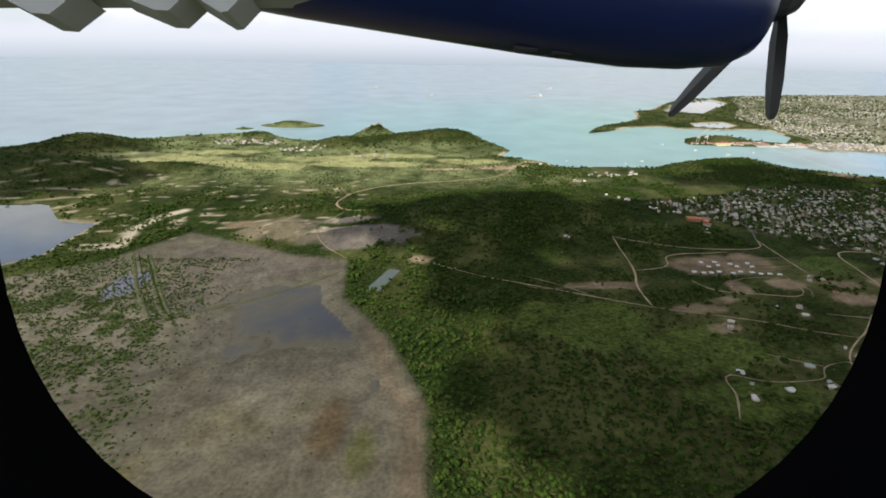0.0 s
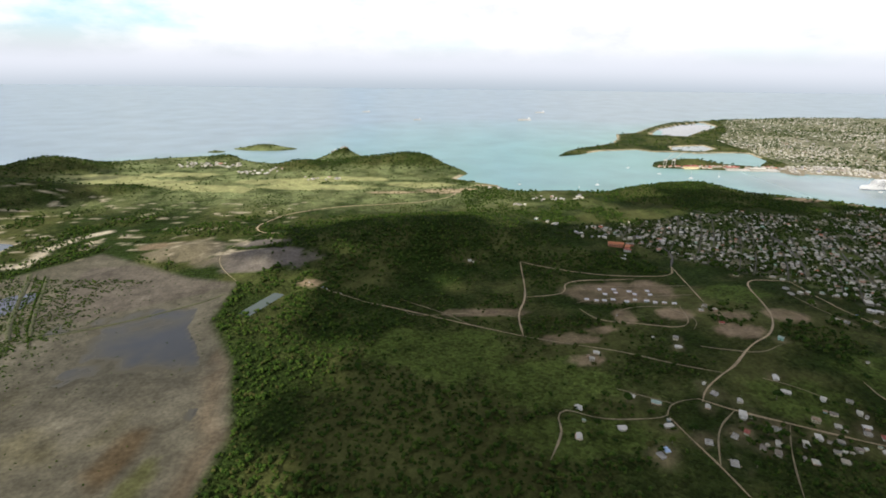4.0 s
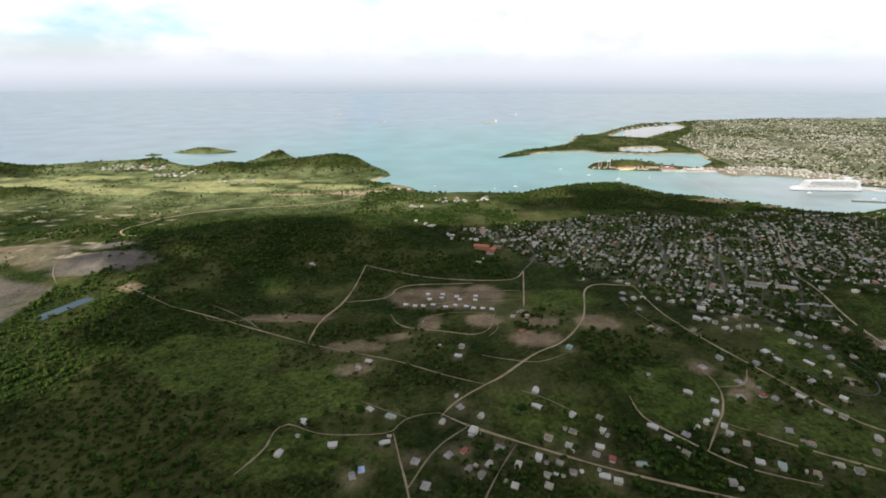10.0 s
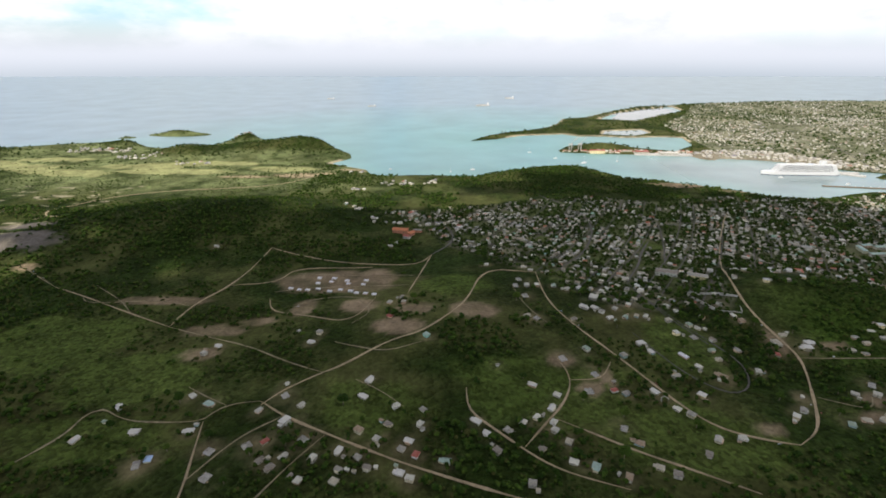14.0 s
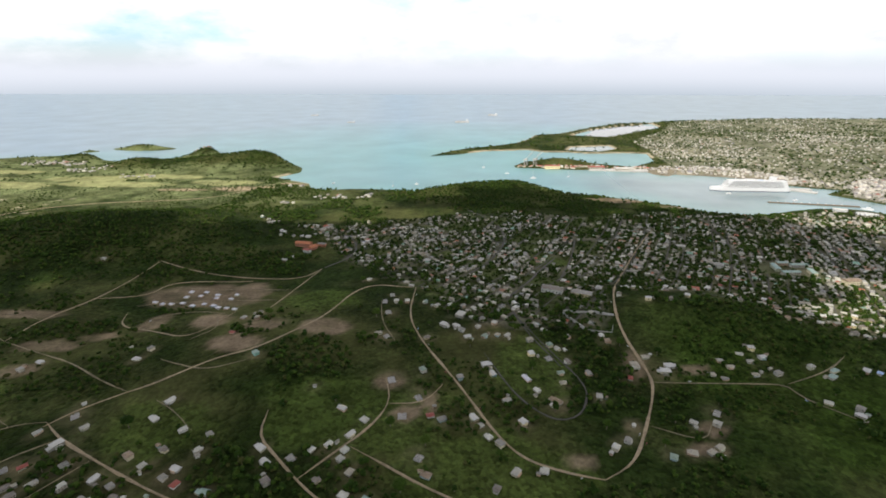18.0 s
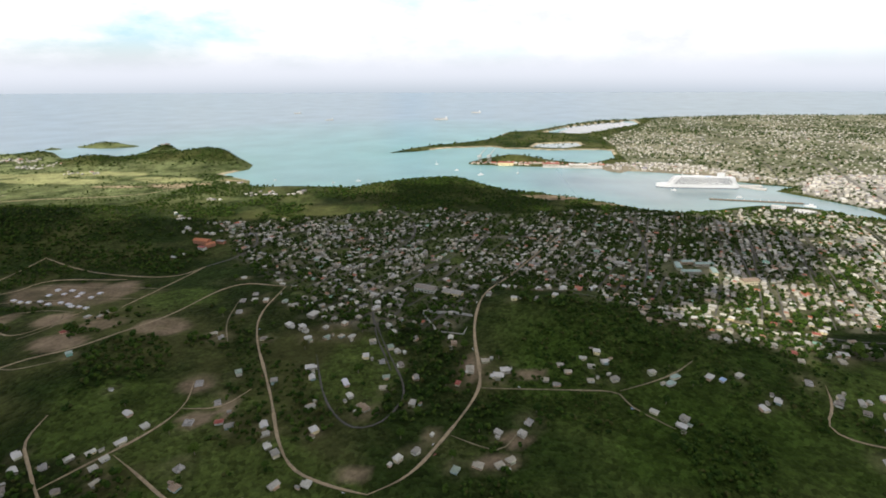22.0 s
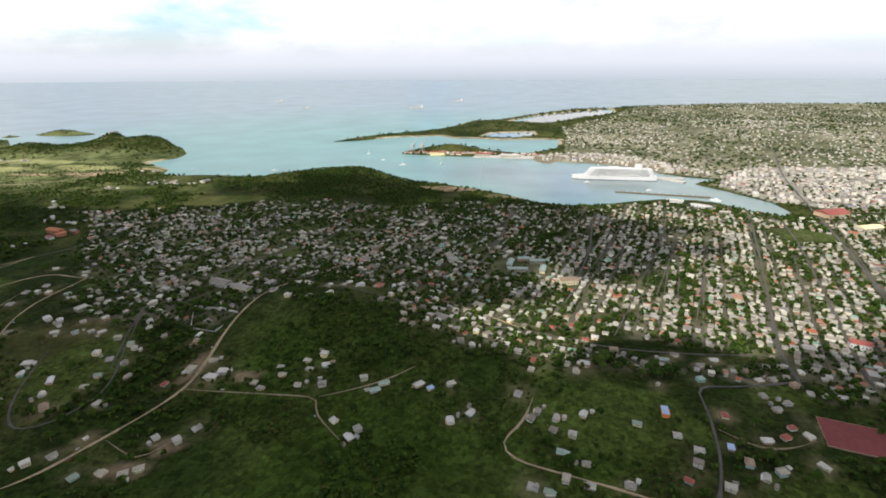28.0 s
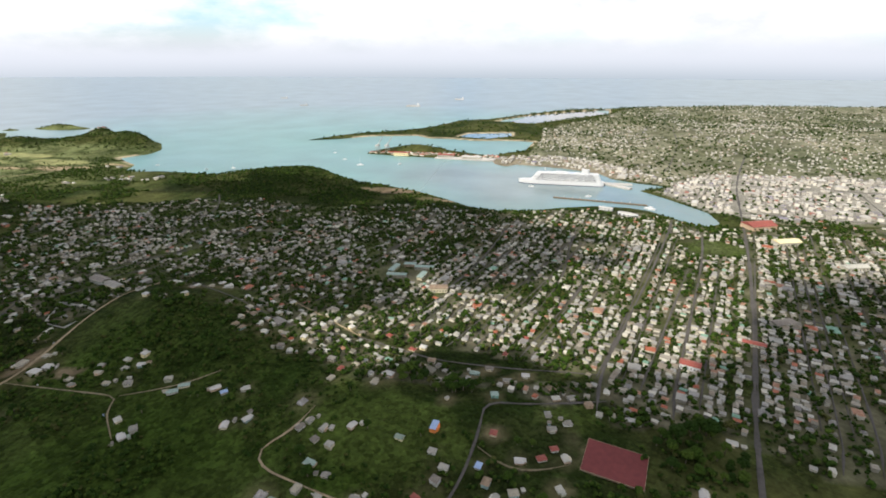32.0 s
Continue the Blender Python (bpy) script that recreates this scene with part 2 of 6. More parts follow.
M["wall"] = material("painted rendered wall", (0.45, 0.42, 0.331), 0.85, grain=0.2, scale=0.5, vary=[(0, (0.44, 0.41, 0.331)), (0.22, (0.54, 0.48, 0.331)), (0.4, (0.36, 0.34, 0.276)), (0.55, (0.46, 0.33, 0.221)), (0.68, (0.55, 0.54, 0.469)), (0.82, (0.40, 0.40, 0.276)), (0.92, (0.28, 0.37, 0.340))])
M["roof_far"] = material("distant sheet roofing", (0.5, 0.5, 0.5), 0.6, grain=0.2, scale=0.3, island=True, vary=ROOFS)
# Paler than the town's: sun and haze over the city, mixed into the colour.
CITY_ROOFS = [(0, (0.40, 0.38, 0.34)), (0.22, (0.24, 0.22, 0.19)), (0.36, (0.52, 0.50, 0.45)), (0.52, (0.17, 0.16, 0.15)), (0.64, (0.34, 0.30, 0.25)), (0.76, (0.21, 0.19, 0.23)), (0.85, (0.46, 0.42, 0.34)), (0.94, (0.30, 0.12, 0.08))]
M["roof_city"] = material("pale city roofing", (0.5, 0.5, 0.5), 0.6, grain=0.2, scale=0.3, island=True, vary=CITY_ROOFS)
M["wall_city"] = material("pale city walls", (0.46, 0.43, 0.37), 0.85, grain=0.2, scale=0.3, island=True, vary=0.45)
M["roof_dock"] = material("red dock roofing", (0.30, 0.09, 0.06), 0.6, grain=0.2, scale=0.3, island=True, vary=0.35)
M["wall_far"] = material("distant rendered wall", (0.44, 0.41, 0.33), 0.85, grain=0.2, scale=0.3, island=True, vary=0.45)
M["window"] = material("dark louvred window", (0.035, 0.04, 0.045), 0.25, grain=0.3, scale=2, spec=0.5)
M["door"] = material("painted wooden door", (0.2, 0.13, 0.09), 0.6, grain=0.3, scale=2)
M["concrete"] = material("weathered concrete", (0.42, 0.40, 0.37), 0.9, grain=0.25, scale=0.4)
LEAF = [(0, (0.021, 0.042, 0.006)), (0.25, (0.031, 0.056, 0.008)), (0.5, (0.016, 0.033, 0.005)), (0.72, (0.044, 0.070, 0.011)), (0.9, (0.050, 0.053, 0.015))]
M["leaf"] = material("mixed tropical foliage", (0.05, 0.08, 0.02), 0.85, grain=0.45, scale=0.7, island=True, vary=LEAF, spec=0.06)
M["crown"] = material("garden tree foliage", (0.05, 0.08, 0.02), 0.85, grain=0.45, scale=0.9, vary=LEAF, spec=0.06)
M["bark"] = material("grey brown bark", (0.14, 0.11, 0.08), 0.95, grain=0.3, scale=3)
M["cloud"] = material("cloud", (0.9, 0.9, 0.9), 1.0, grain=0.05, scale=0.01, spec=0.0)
M["white"] = material("white ship paint", (0.58, 0.58, 0.575), 0.4, grain=0.05, scale=0.2)
M["navy"] = material("dark blue paint", (0.02, 0.03, 0.07), 0.4, grain=0.1, scale=0.3)
M["red"] = material("red brown court coating", (0.15, 0.036, 0.034), 0.85, grain=0.2, scale=0.3)
M["redroof"] = material("red sheet roof", (0.27, 0.075, 0.055), 0.6, grain=0.2, scale=0.4)
M["orangeroof"] = material("orange tiled roof", (0.40, 0.14, 0.06), 0.7, grain=0.25, scale=0.5)
M["teal"] = material("pale teal sheet roof", (0.27, 0.35, 0.30), 0.6, grain=0.2, scale=0.3)
M["orange"] = material("orange rendered wall", (0.72, 0.24, 0.06), 0.8, grain=0.12, scale=0.5)
M["blue"] = material("light blue sheet roof", (0.32, 0.43, 0.62), 0.5, grain=0.15, scale=0.5)
M["yellow"] = material("cream yellow wall", (0.72, 0.62, 0.36), 0.85, grain=0.15, scale=0.5)
M["blade_black"] = material("black tyre rubber", (0.02, 0.02, 0.02), 0.9, grain=0.2, scale=4)
M["terracotta"] = material("terracotta rendered wall", (0.42, 0.19, 0.11), 0.85, grain=0.2, scale=0.5)
M["mint"] = material("mint green wall", (0.25, 0.44, 0.36), 0.85, grain=0.12, scale=0.5)
M["purple"] = material("lilac roof", (0.56, 0.54, 0.56), 0.6, grain=0.15, scale=0.5)
M["tin"] = material("bright galvanised roof", (0.48, 0.46, 0.42), 0.5, grain=0.18, scale=0.5)

# ---- the lie of the land ----
COAST_WEST = [(-4800, 900), (-2500, 960), (-1500, 1050), (-930, 1165), (-724, 1250), (-585, 1330), (-427, 1390), (-330, 1300), (-250, 1275), (-180, 1310), (-150, 1400), (-95, 1440), (-55, 1400),
              (-60, 1330), (-10, 1330), (60, 1345), (150, 1300), (212, 1222), (226, 1170), (195, 1112), (235, 1084), (280, 1056), (300, 1010), (335, 1000), (375, 1010), (441, 1010), (500, 1000)]
COAST_HARBOUR = [(520, 1020), (580, 1045), (650, 1062), (712, 1052), (738, 1026), (785, 994), (847, 975), (904, 948), (955, 912), (998, 876), (1042, 860), (1091, 868), (1133, 890), (1185, 908),
                 (1235, 906), (1258, 896), (1284, 866), (1302, 840), (1322, 832), (1342, 852), (1340, 900), (1302, 964), (1268, 1012), (1318, 1046), (1276, 1062), (1233, 1090), (1217, 1130), (1155, 1165), (1059, 1190), (1038, 1167), (1015, 1185), (1003, 1232)]
COAST_NORTH = [(918, 1229), (814, 1236), (716, 1254), (714, 1278), (748, 1338), (821, 1380), (903, 1322), (1001, 1272), (1014, 1295), (1073, 1358), (1093, 1475), (1034, 1486), (940, 1470), (877, 1490), (815, 1488),
               (772, 1530), (712, 1515), (647, 1500), (571, 1440), (500, 1408), (515, 1440), (552, 1500), (601, 1556), (687, 1615), (751, 1675), (797, 1760), (841, 1895), (928, 1930), (1079, 2130), (1233, 2290), (1370, 2330), (1530, 2400), (1850, 2480), (2600, 2550), (4800, 2600), (4800, -1200), (-4800, -1200)]
COAST = np.array(COAST_WEST + COAST_HARBOUR + COAST_NORTH, float)
POND = np.array([(-900, 800), (-617, 760), (-566, 768), (-500, 690), (-445, 678), (-450, 570), (-480, 545), (-700, 480), (-900, 560)], float)
LAGOON = np.array([(968, 1884), (1080, 2060), (1230, 2200), (1385, 2300), (1366, 2140), (1196, 1966), (1082, 1835)], float)
POOL = np.array([(889, 1530), (910, 1590), (1028, 1622), (1031, 1560), (966, 1508)], float)
FLAT = np.array([(-470, 500), (-364, 548), (-300, 640), (-221, 600), (-150, 560), (-85, 545), (-80, 457), (-33, 384), (-2, 296), (-4, 200), (40, 60), (-160, 40), (-420, 200)], float)


def inside(poly, x, y):
    r = np.zeros(x.shape, bool)
    for (ax, ay), (bx, by) in zip(poly, np.roll(poly, -1, 0)):
        c = (ay > y) != (by > y)
        r ^= c & (x < (bx - ax) * (y - ay) / ((by - ay) or 1e-9) + ax)
    return r


def edge(poly, x, y, closed=True):
    d = np.full(x.shape, 1e9)
    ends = np.roll(poly, -1, 0) if closed else poly[1:]
    for (ax, ay), (bx, by) in zip(poly, ends):
        ex, ey = bx - ax, by - ay
        t = np.clip(((x - ax) * ex + (y - ay) * ey) / (ex * ex + ey * ey + 1e-9), 0, 1)
        d = np.minimum(d, np.hypot(x - ax - t * ex, y - ay - t * ey))
    return d


def signed(poly, x, y):
    return np.where(inside(poly, x, y), 1, -1) * edge(poly, x, y)


def wave(x, y, size, seed):
    """Smooth value noise, -1 to 1."""
    rng = np.random.RandomState(seed)
    tab = rng.rand(64, 64) * 2 - 1
    u, v = x / size, y / size
    i, j = np.floor(u).astype(int), np.floor(v).astype(int)
    f, g = u - i, v - j
    f, g = f * f * (3 - 2 * f), g * g * (3 - 2 * g)
    a, b, c, d = tab[i % 64, j % 64], tab[(i + 1) % 64, j % 64], tab[i % 64, (j + 1) % 64], tab[(i + 1) % 64, (j + 1) % 64]
    return (a * (1 - f) + b * f) * (1 - g) + (c * (1 - f) + d * f) * g


def fractal(x, y, size, seed):
    return wave(x, y, size, seed) * 0.55 + wave(x, y, size / 2.1, seed + 1) * 0.3 + wave(x, y, size / 4.3, seed + 2) * 0.15


# x, y, height, half widths along and across, turn
HILLS = [(120, 690, 34, 190, 90, 10), (632, 985, 12, 95, 45, -8), (705, 1000, 10, 80, 36, -15), (400, 1040, 14, 70, 30, 5), (100, 1270, 26, 90, 45, -25), (-20, 1250, 18, 90, 50, 0), (-170, 1200, 20, 60, 45, 0),
         (-100, 1395, 20, 40, 32, 20), (-330, 1330, 16, 110, 40, 20), (-720, 1150, 30, 110, 60, 10), (-620, 900, 32, 95, 60, 0), (-820, 980, 26, 160, 90, 0), (-480, 940, 14, 120, 60, 20), (-1300, 900, 38, 300, 150, 0),
         (-185, 640, 9, 42, 26, 10), (-80, 608, 8, 44, 18, 0), (-180, 720, 9, 60, 40, 0), (830, 480, 22, 110, 55, -20), (452, 400, 12, 130, 90, 0), (560, 520, 9, 120, 90, 0), (1030, 410, 8, 120, 60, 0), (2000, 2450, 6, 520, 260, 20), (1600, 2150, 8, 330, 190, 0),
         (2500, 2250, 2, 500, 350, 0), (3300, 2000, 4, 700, 600, 0), (1750, 1600, 18, 400, 300, 0), (830, 1300, 12, 60, 26, -10), (2400, 1100, 8, 600, 400, 0)]


def height(x, y):
    d = np.minimum(signed(COAST, x, y), np.minimum(-signed(POND, x, y), np.minimum(-signed(LAGOON, x, y), -signed(POOL, x, y))))
    isle = 38 - np.hypot((x + 350) / 2.4, y - 1500)
    isle2 = 16 - np.hypot((x + 470) / 1.5, y - 1440)
    d = np.maximum(d, np.maximum(isle, isle2))
    shore = np.clip(d / 22, -1, 1)
    h = np.where(shore > 0, 3.0 * np.abs(shore) ** 0.6, 5 * shore)
    rise = np.clip(d / 35, 0, 1)
    hills = np.zeros(x.shape)
    for hx, hy, hh, rx, ry, turn in HILLS:
        a = radians(turn)
        u, v = (x - hx) * math.cos(a) + (y - hy) * math.sin(a), -(x - hx) * math.sin(a) + (y - hy) * math.cos(a)
        hills += hh * np.exp(-(u / rx) ** 2 - (v / ry) ** 2)
    hills += 9 * np.clip(isle / 22, 0, 1) + 4 * np.clip(isle2 / 10, 0, 1)
    h += rise * (hills * (1 + 0.16 * fractal(x, y, 90, 5)) + 1.6 * fractal(x, y, 120, 9) + 1.2)
    tank = np.clip((30 - np.hypot(x + 44, y - 497)) / 8, 0, 1)   # a level shelf for the settling pond
    h = h * (1 - tank) + 4.0 * tank
    f = np.clip(signed(FLAT, x, y) / 25, 0, 1)
    return h * (1 - f) + f * (0.85 + 0.24 * fractal(x, y, 40, 3) + 0.16 * fractal(x, y, 14, 4) - 0.6 * np.exp(-((x + 118) / 88) ** 2 - ((y - 425) / 58) ** 2) - 0.6 * np.exp(-((x + 312) / 26) ** 2 - ((y - 485) / 46) ** 2)), d


def ground_at(x, y):
    return float(height(np.array([float(x)]), np.array([float(y)]))[0][0])


def steps(*spans):
    out = []
    for a, b, s in spans:
        out.extend(np.arange(a, b, s))
    return np.array(out + [spans[-1][1]], float)


def sheet(name, xs, ys, z, cover, mat):
    """A grid of ground or water with its cover colours."""
    nx, ny = len(xs), len(ys)
    gx, gy = np.meshgrid(xs, ys)
    co = np.stack([gx, gy, z], -1).reshape(-1, 3)
    i = np.arange(nx * ny).reshape(ny, nx)
    quads = np.stack([i[:-1, :-1], i[:-1, 1:], i[1:, 1:], i[1:, :-1]], -1).reshape(-1, 4)
    return fill(name, co, quads, mat, cover.reshape(-1, cover.shape[-1]))


def fill(name, co, faces, mat, cover=None, smooth=True):
    me = bpy.data.meshes.new(name)
    k = faces.shape[1]
    me.vertices.add(len(co))
    me.vertices.foreach_set("co", np.ascontiguousarray(co, np.float32).ravel())
    me.loops.add(faces.size)
    me.loops.foreach_set("vertex_index", np.ascontiguousarray(faces, np.int32).ravel())
    me.polygons.add(len(faces))
    me.polygons.foreach_set("loop_start", np.arange(0, faces.size, k, dtype=np.int32))
    me.polygons.foreach_set("use_smooth", np.full(len(faces), smooth))
    me.update(calc_edges=True)
    me.materials.append(mat)
    if cover is not None:
        a = me.color_attributes.new("cover", "FLOAT_COLOR", "POINT")
        a.data.foreach_set("color", (np.c_[cover, np.ones(len(cover))] if cover.shape[1] == 3 else cover).astype(np.float32).ravel())
    return new(name, me)


# house plots: x, y, style
PLOTS = []
PLOTS += [(239, 289, 'w'), (248, 319, 'w'), (247, 305, 's'), (272, 297, 'w'), (307, 298, 'w'), (292, 331, 'g'), (307, 323, 't'), (276, 380, 'g'), (283, 390, 'w'), (342, 410, 's'), (357, 393, 'w'), (356, 341, 's'), (357, 331, 'f'), (344, 316, 'g'), (371, 321, 'g'), (365, 307, 'B'), (327, 282, 'f'), (348, 287, 'f'), (358, 290, 'r'), (334, 263, 'f'), (360, 275, 'g'), (368, 271, 'g'), (381, 292, 'f'), (373, 278, 'g'), (391, 277, 'g'), (387, 262, 'g'), (405, 284, 'w'), (409, 279, 's'), (417, 279, 'g'), (408, 270, 'g')]
PLOTS += [(417, 269, 's'), (407, 262, 'g'), (414, 299, 'g'), (426, 293, 'g'), (431, 305, 'g'), (412, 328, 'w'), (289, 271, 'f'), (294, 275, 'l'), (450, 394, 'm'), (504, 362, 's'), (446, 292, 'w'), (442, 286, 'g'), (451, 282, 'r'), (469, 278, 't'), (443, 269, 'w'), (449, 265, 'g'), (494, 299, 'w'), (499, 286, 'g'), (507, 303, 'f'), (517, 309, 'g'), (526, 314, 'y'), (537, 323, 'w'), (527, 344, 'w'), (543, 336, 'g'), (536, 303, 'g'), (526, 289, 'g'), (543, 295, 'g'), (543, 280, 'g'), (555, 277, 't'), (517, 264, 'g')]
PLOTS += [(571, 269, 'g'), (591, 277, 'g'), (599, 272, 'g'), (586, 295, 'g'), (580, 308, 'f'), (624, 289, 'g'), (584, 344, 'r'), (586, 353, 's'), (575, 360, 'f'), (552, 376, 'f'), (575, 390, 'g'), (600, 383, 'g'), (621, 402, 'B'), (626, 392, 'w'), (650, 389, 'p'), (634, 363, 'g'), (656, 376, 'g'), (668, 365, 'B'), (643, 342, 'c'), (612, 344, 'w'), (616, 337, 'g'), (621, 327, 'g'), (597, 456, 'w'), (602, 449, 'g'), (616, 457, 'g'), (621, 443, 'g'), (632, 446, 'g'), (575, 434, 'g'), (607, 440, 'w'), (658, 441, 'g')]
PLOTS += [(657, 421, 'c'), (552, 495, 'g'), (568, 496, 'g'), (591, 493, 'w'), (535, 435, 'g'), (307, 496, 'e'), (316, 495, 'e'), (325, 493, 'e'), (335, 495, 'e'), (348, 489, 'e'), (358, 492, 'e'), (369, 488, 'e'), (376, 483, 'e'), (385, 481, 'e'), (394, 478, 'e'), (329, 522, 'e'), (331, 509, 'e'), (344, 512, 'e'), (345, 521, 'e'), (360, 514, 'e'), (363, 506, 'e'), (380, 513, 'e'), (379, 502, 'e'), (412, 458, 'g'), (422, 469, 'g'), (425, 456, 'g'), (416, 428, 'r'), (754, 405, 'B'), (792, 396, 'g'), (802, 409, 'g')]
PLOTS += [(816, 400, 'g'), (819, 414, 'g'), (829, 418, 'w'), (832, 401, 'g'), (868, 398, 't'), (915, 406, 'g'), (862, 360, 'w'), (764, 350, 'g'), (705, 331, 'g'), (789, 494, 'g'), (796, 533, 'w'), (875, 516, 'c'), (868, 493, 'g'), (889, 471, 'g'), (925, 446, 'g'), (937, 469, 'g'), (935, 483, 'g'), (752, 324, 'g'), (758, 328, 'g'), (713, 345, 's'), (865, 366, 'g'), (895, 404, 'w'), (872, 405, 't'), (928, 383, 'w'), (917, 377, 'w'), (956, 400, 'f'), (963, 381, 'g'), (967, 386, 'g'), (977, 382, 'g'), (975, 374, 'g')]
PLOTS += [(985, 371, 'g'), (993, 386, 'w'), (978, 359, 't'), (979, 344, 'g'), (991, 342, 'g'), (962, 337, 'f'), (1022, 383, 'y'), (1042, 377, 'g'), (1050, 367, 'g'), (1047, 359, 'g'), (1001, 436, 'B'), (994, 426, 'g'), (965, 424, 'g'), (967, 436, 'r'), (917, 449, 'g'), (917, 486, 'w'), (931, 490, 'c'), (763, 538, 'w'), (846, 550, 'w'), (1056, 452, 't'), (1072, 429, 'm'), (1105, 418, 'g'), (1089, 379, 'w'), (1074, 396, 'r'), (1108, 391, 'r'), (1111, 433, 'g'), (1068, 372, 'l'), (1073, 362, 'g'), (1115, 383, 'g'), (1208, 416, 'w')]
PLOTS += [(1181, 375, 'w'), (1155, 424, 'w'), (1040, 394, 'o'), (1136, 425, 'g'), (1144, 424, 'g'), (1128, 393, 'g'), (1043, 419, 's')]
PLOTS += [(579, 489, 'g'), (587, 455, 'B'), (619, 495, 'g'), (612, 489, 'g'), (639, 475, 'g'), (650, 502, 'B'), (629, 323, 'g'), (696, 324, 'g'), (488, 309, 'w'), (819, 540, 'B'), (805, 500, 'c'), (786, 401, 'g'), (798, 416, 'g'), (814, 422, 'g'), (825, 427, 'c'), (726, 396, 'r'), (721, 442, 'g'), (718, 450, 'g'), (714, 469, 'f'), (541, 494, 'g'), (528, 493, 'f'), (504, 552, 'g'), (512, 583, 'g'), (524, 601, 'g'), (567, 528, 'g'), (740, 422, 'g'), (697, 400, 'g'), (684, 414, 'g'), (679, 431, 'g'), (672, 418, 'f'), (672, 457, 'g'), (666, 466, 'g')]
PLOTS += [(664, 481, 'g'), (690, 449, 'g'), (640, 446, 'g'), (630, 464, 'g'), (591, 341, 'g'), (566, 342, 'f'), (452, 306, 'g'), (413, 344, 'w'), (361, 406, 'g'), (437, 322, 'g'), (453, 317, 'g'), (889, 525, 'c'), (891, 479, 'g'), (852, 558, 'w'), (855, 538, 'g'), (867, 535, 'g'), (752, 350, 'g'), (741, 323, 'g'), (849, 372, 'g'), (858, 407, 'g'), (698, 372, 'g'), (728, 319, 'g'), (745, 514, 'g'), (773, 534, 'B'), (770, 497, 'c'), (852, 516, 'c'), (849, 494, 'g'), (806, 550, 'w'), (895, 555, 'g'), (951, 536, 'B'), (899, 531, 'r'), (952, 496, 'c')]
PLOTS += [(975, 495, 'g'), (985, 493, 'r'), (962, 487, 'y'), (1001, 499, 'r'), (1015, 479, 'c'), (1016, 495, 'y'), (1036, 506, 'g'), (1053, 500, 'g'), (1007, 473, 'r'), (990, 471, 'g'), (949, 454, 'w'), (957, 445, 'g'), (975, 444, 'g'), (1066, 462, 'g'), (902, 401, 'l'), (759, 411, 'B'), (970, 334, 'g'), (1009, 340, 'g'), (1107, 406, 'g'), (1110, 365, 'g'), (1079, 448, 'g'), (1091, 457, 'w'), (1108, 445, 'g'), (1039, 348, 'r'), (913, 464, 'g'), (927, 466, 'c'), (871, 475, 'g'), (873, 465, 'g'), (880, 462, 'g'), (898, 462, 'g'), (1076, 483, 'r'), (1090, 510, 'r')]
PLOTS += [(1063, 519, 'g'), (1025, 461, 'g'), (1100, 543, 'g'), (1027, 501, 't'), (1041, 530, 'g'), (1023, 533, 'g'), (991, 514, 'g'), (968, 515, 'g'), (944, 517, 'g'), (926, 509, 'g'), (892, 495, 'g'), (876, 507, 'g'), (1121, 434, 'g'), (1131, 433, 'g'), (1142, 449, 'g'), (1117, 413, 'g'), (1118, 401, 'g'), (1101, 383, 'r'), (795, 522, 'g'), (805, 535, 'g'), (869, 568, 'r'), (884, 545, 'g'), (935, 515, 'g'), (919, 499, 'g'), (877, 484, 'g'), (1055, 347, 'g'), (1078, 354, 'g'), (1087, 358, 'g'), (771, 360, 'f'), (990, 353, 'g'), (734, 413, 'B'), (536, 311, 'g')]
PLOTS += [(544, 544, 'g'), (424, 272, 'g'), (391, 615, 'w'), (397, 625, 'w'), (186, 594, 'g'), (305, 764, 'g'), (320, 750, 'g'), (652, 304, 'g'), (635, 301, 'g'), (674, 476, 'g'), (670, 434, 'g'), (676, 399, 'g'), (676, 387, 'g'), (649, 493, 'B'), (602, 492, 'g'), (535, 509, 'f'), (537, 472, 'f'), (542, 431, 'f')]

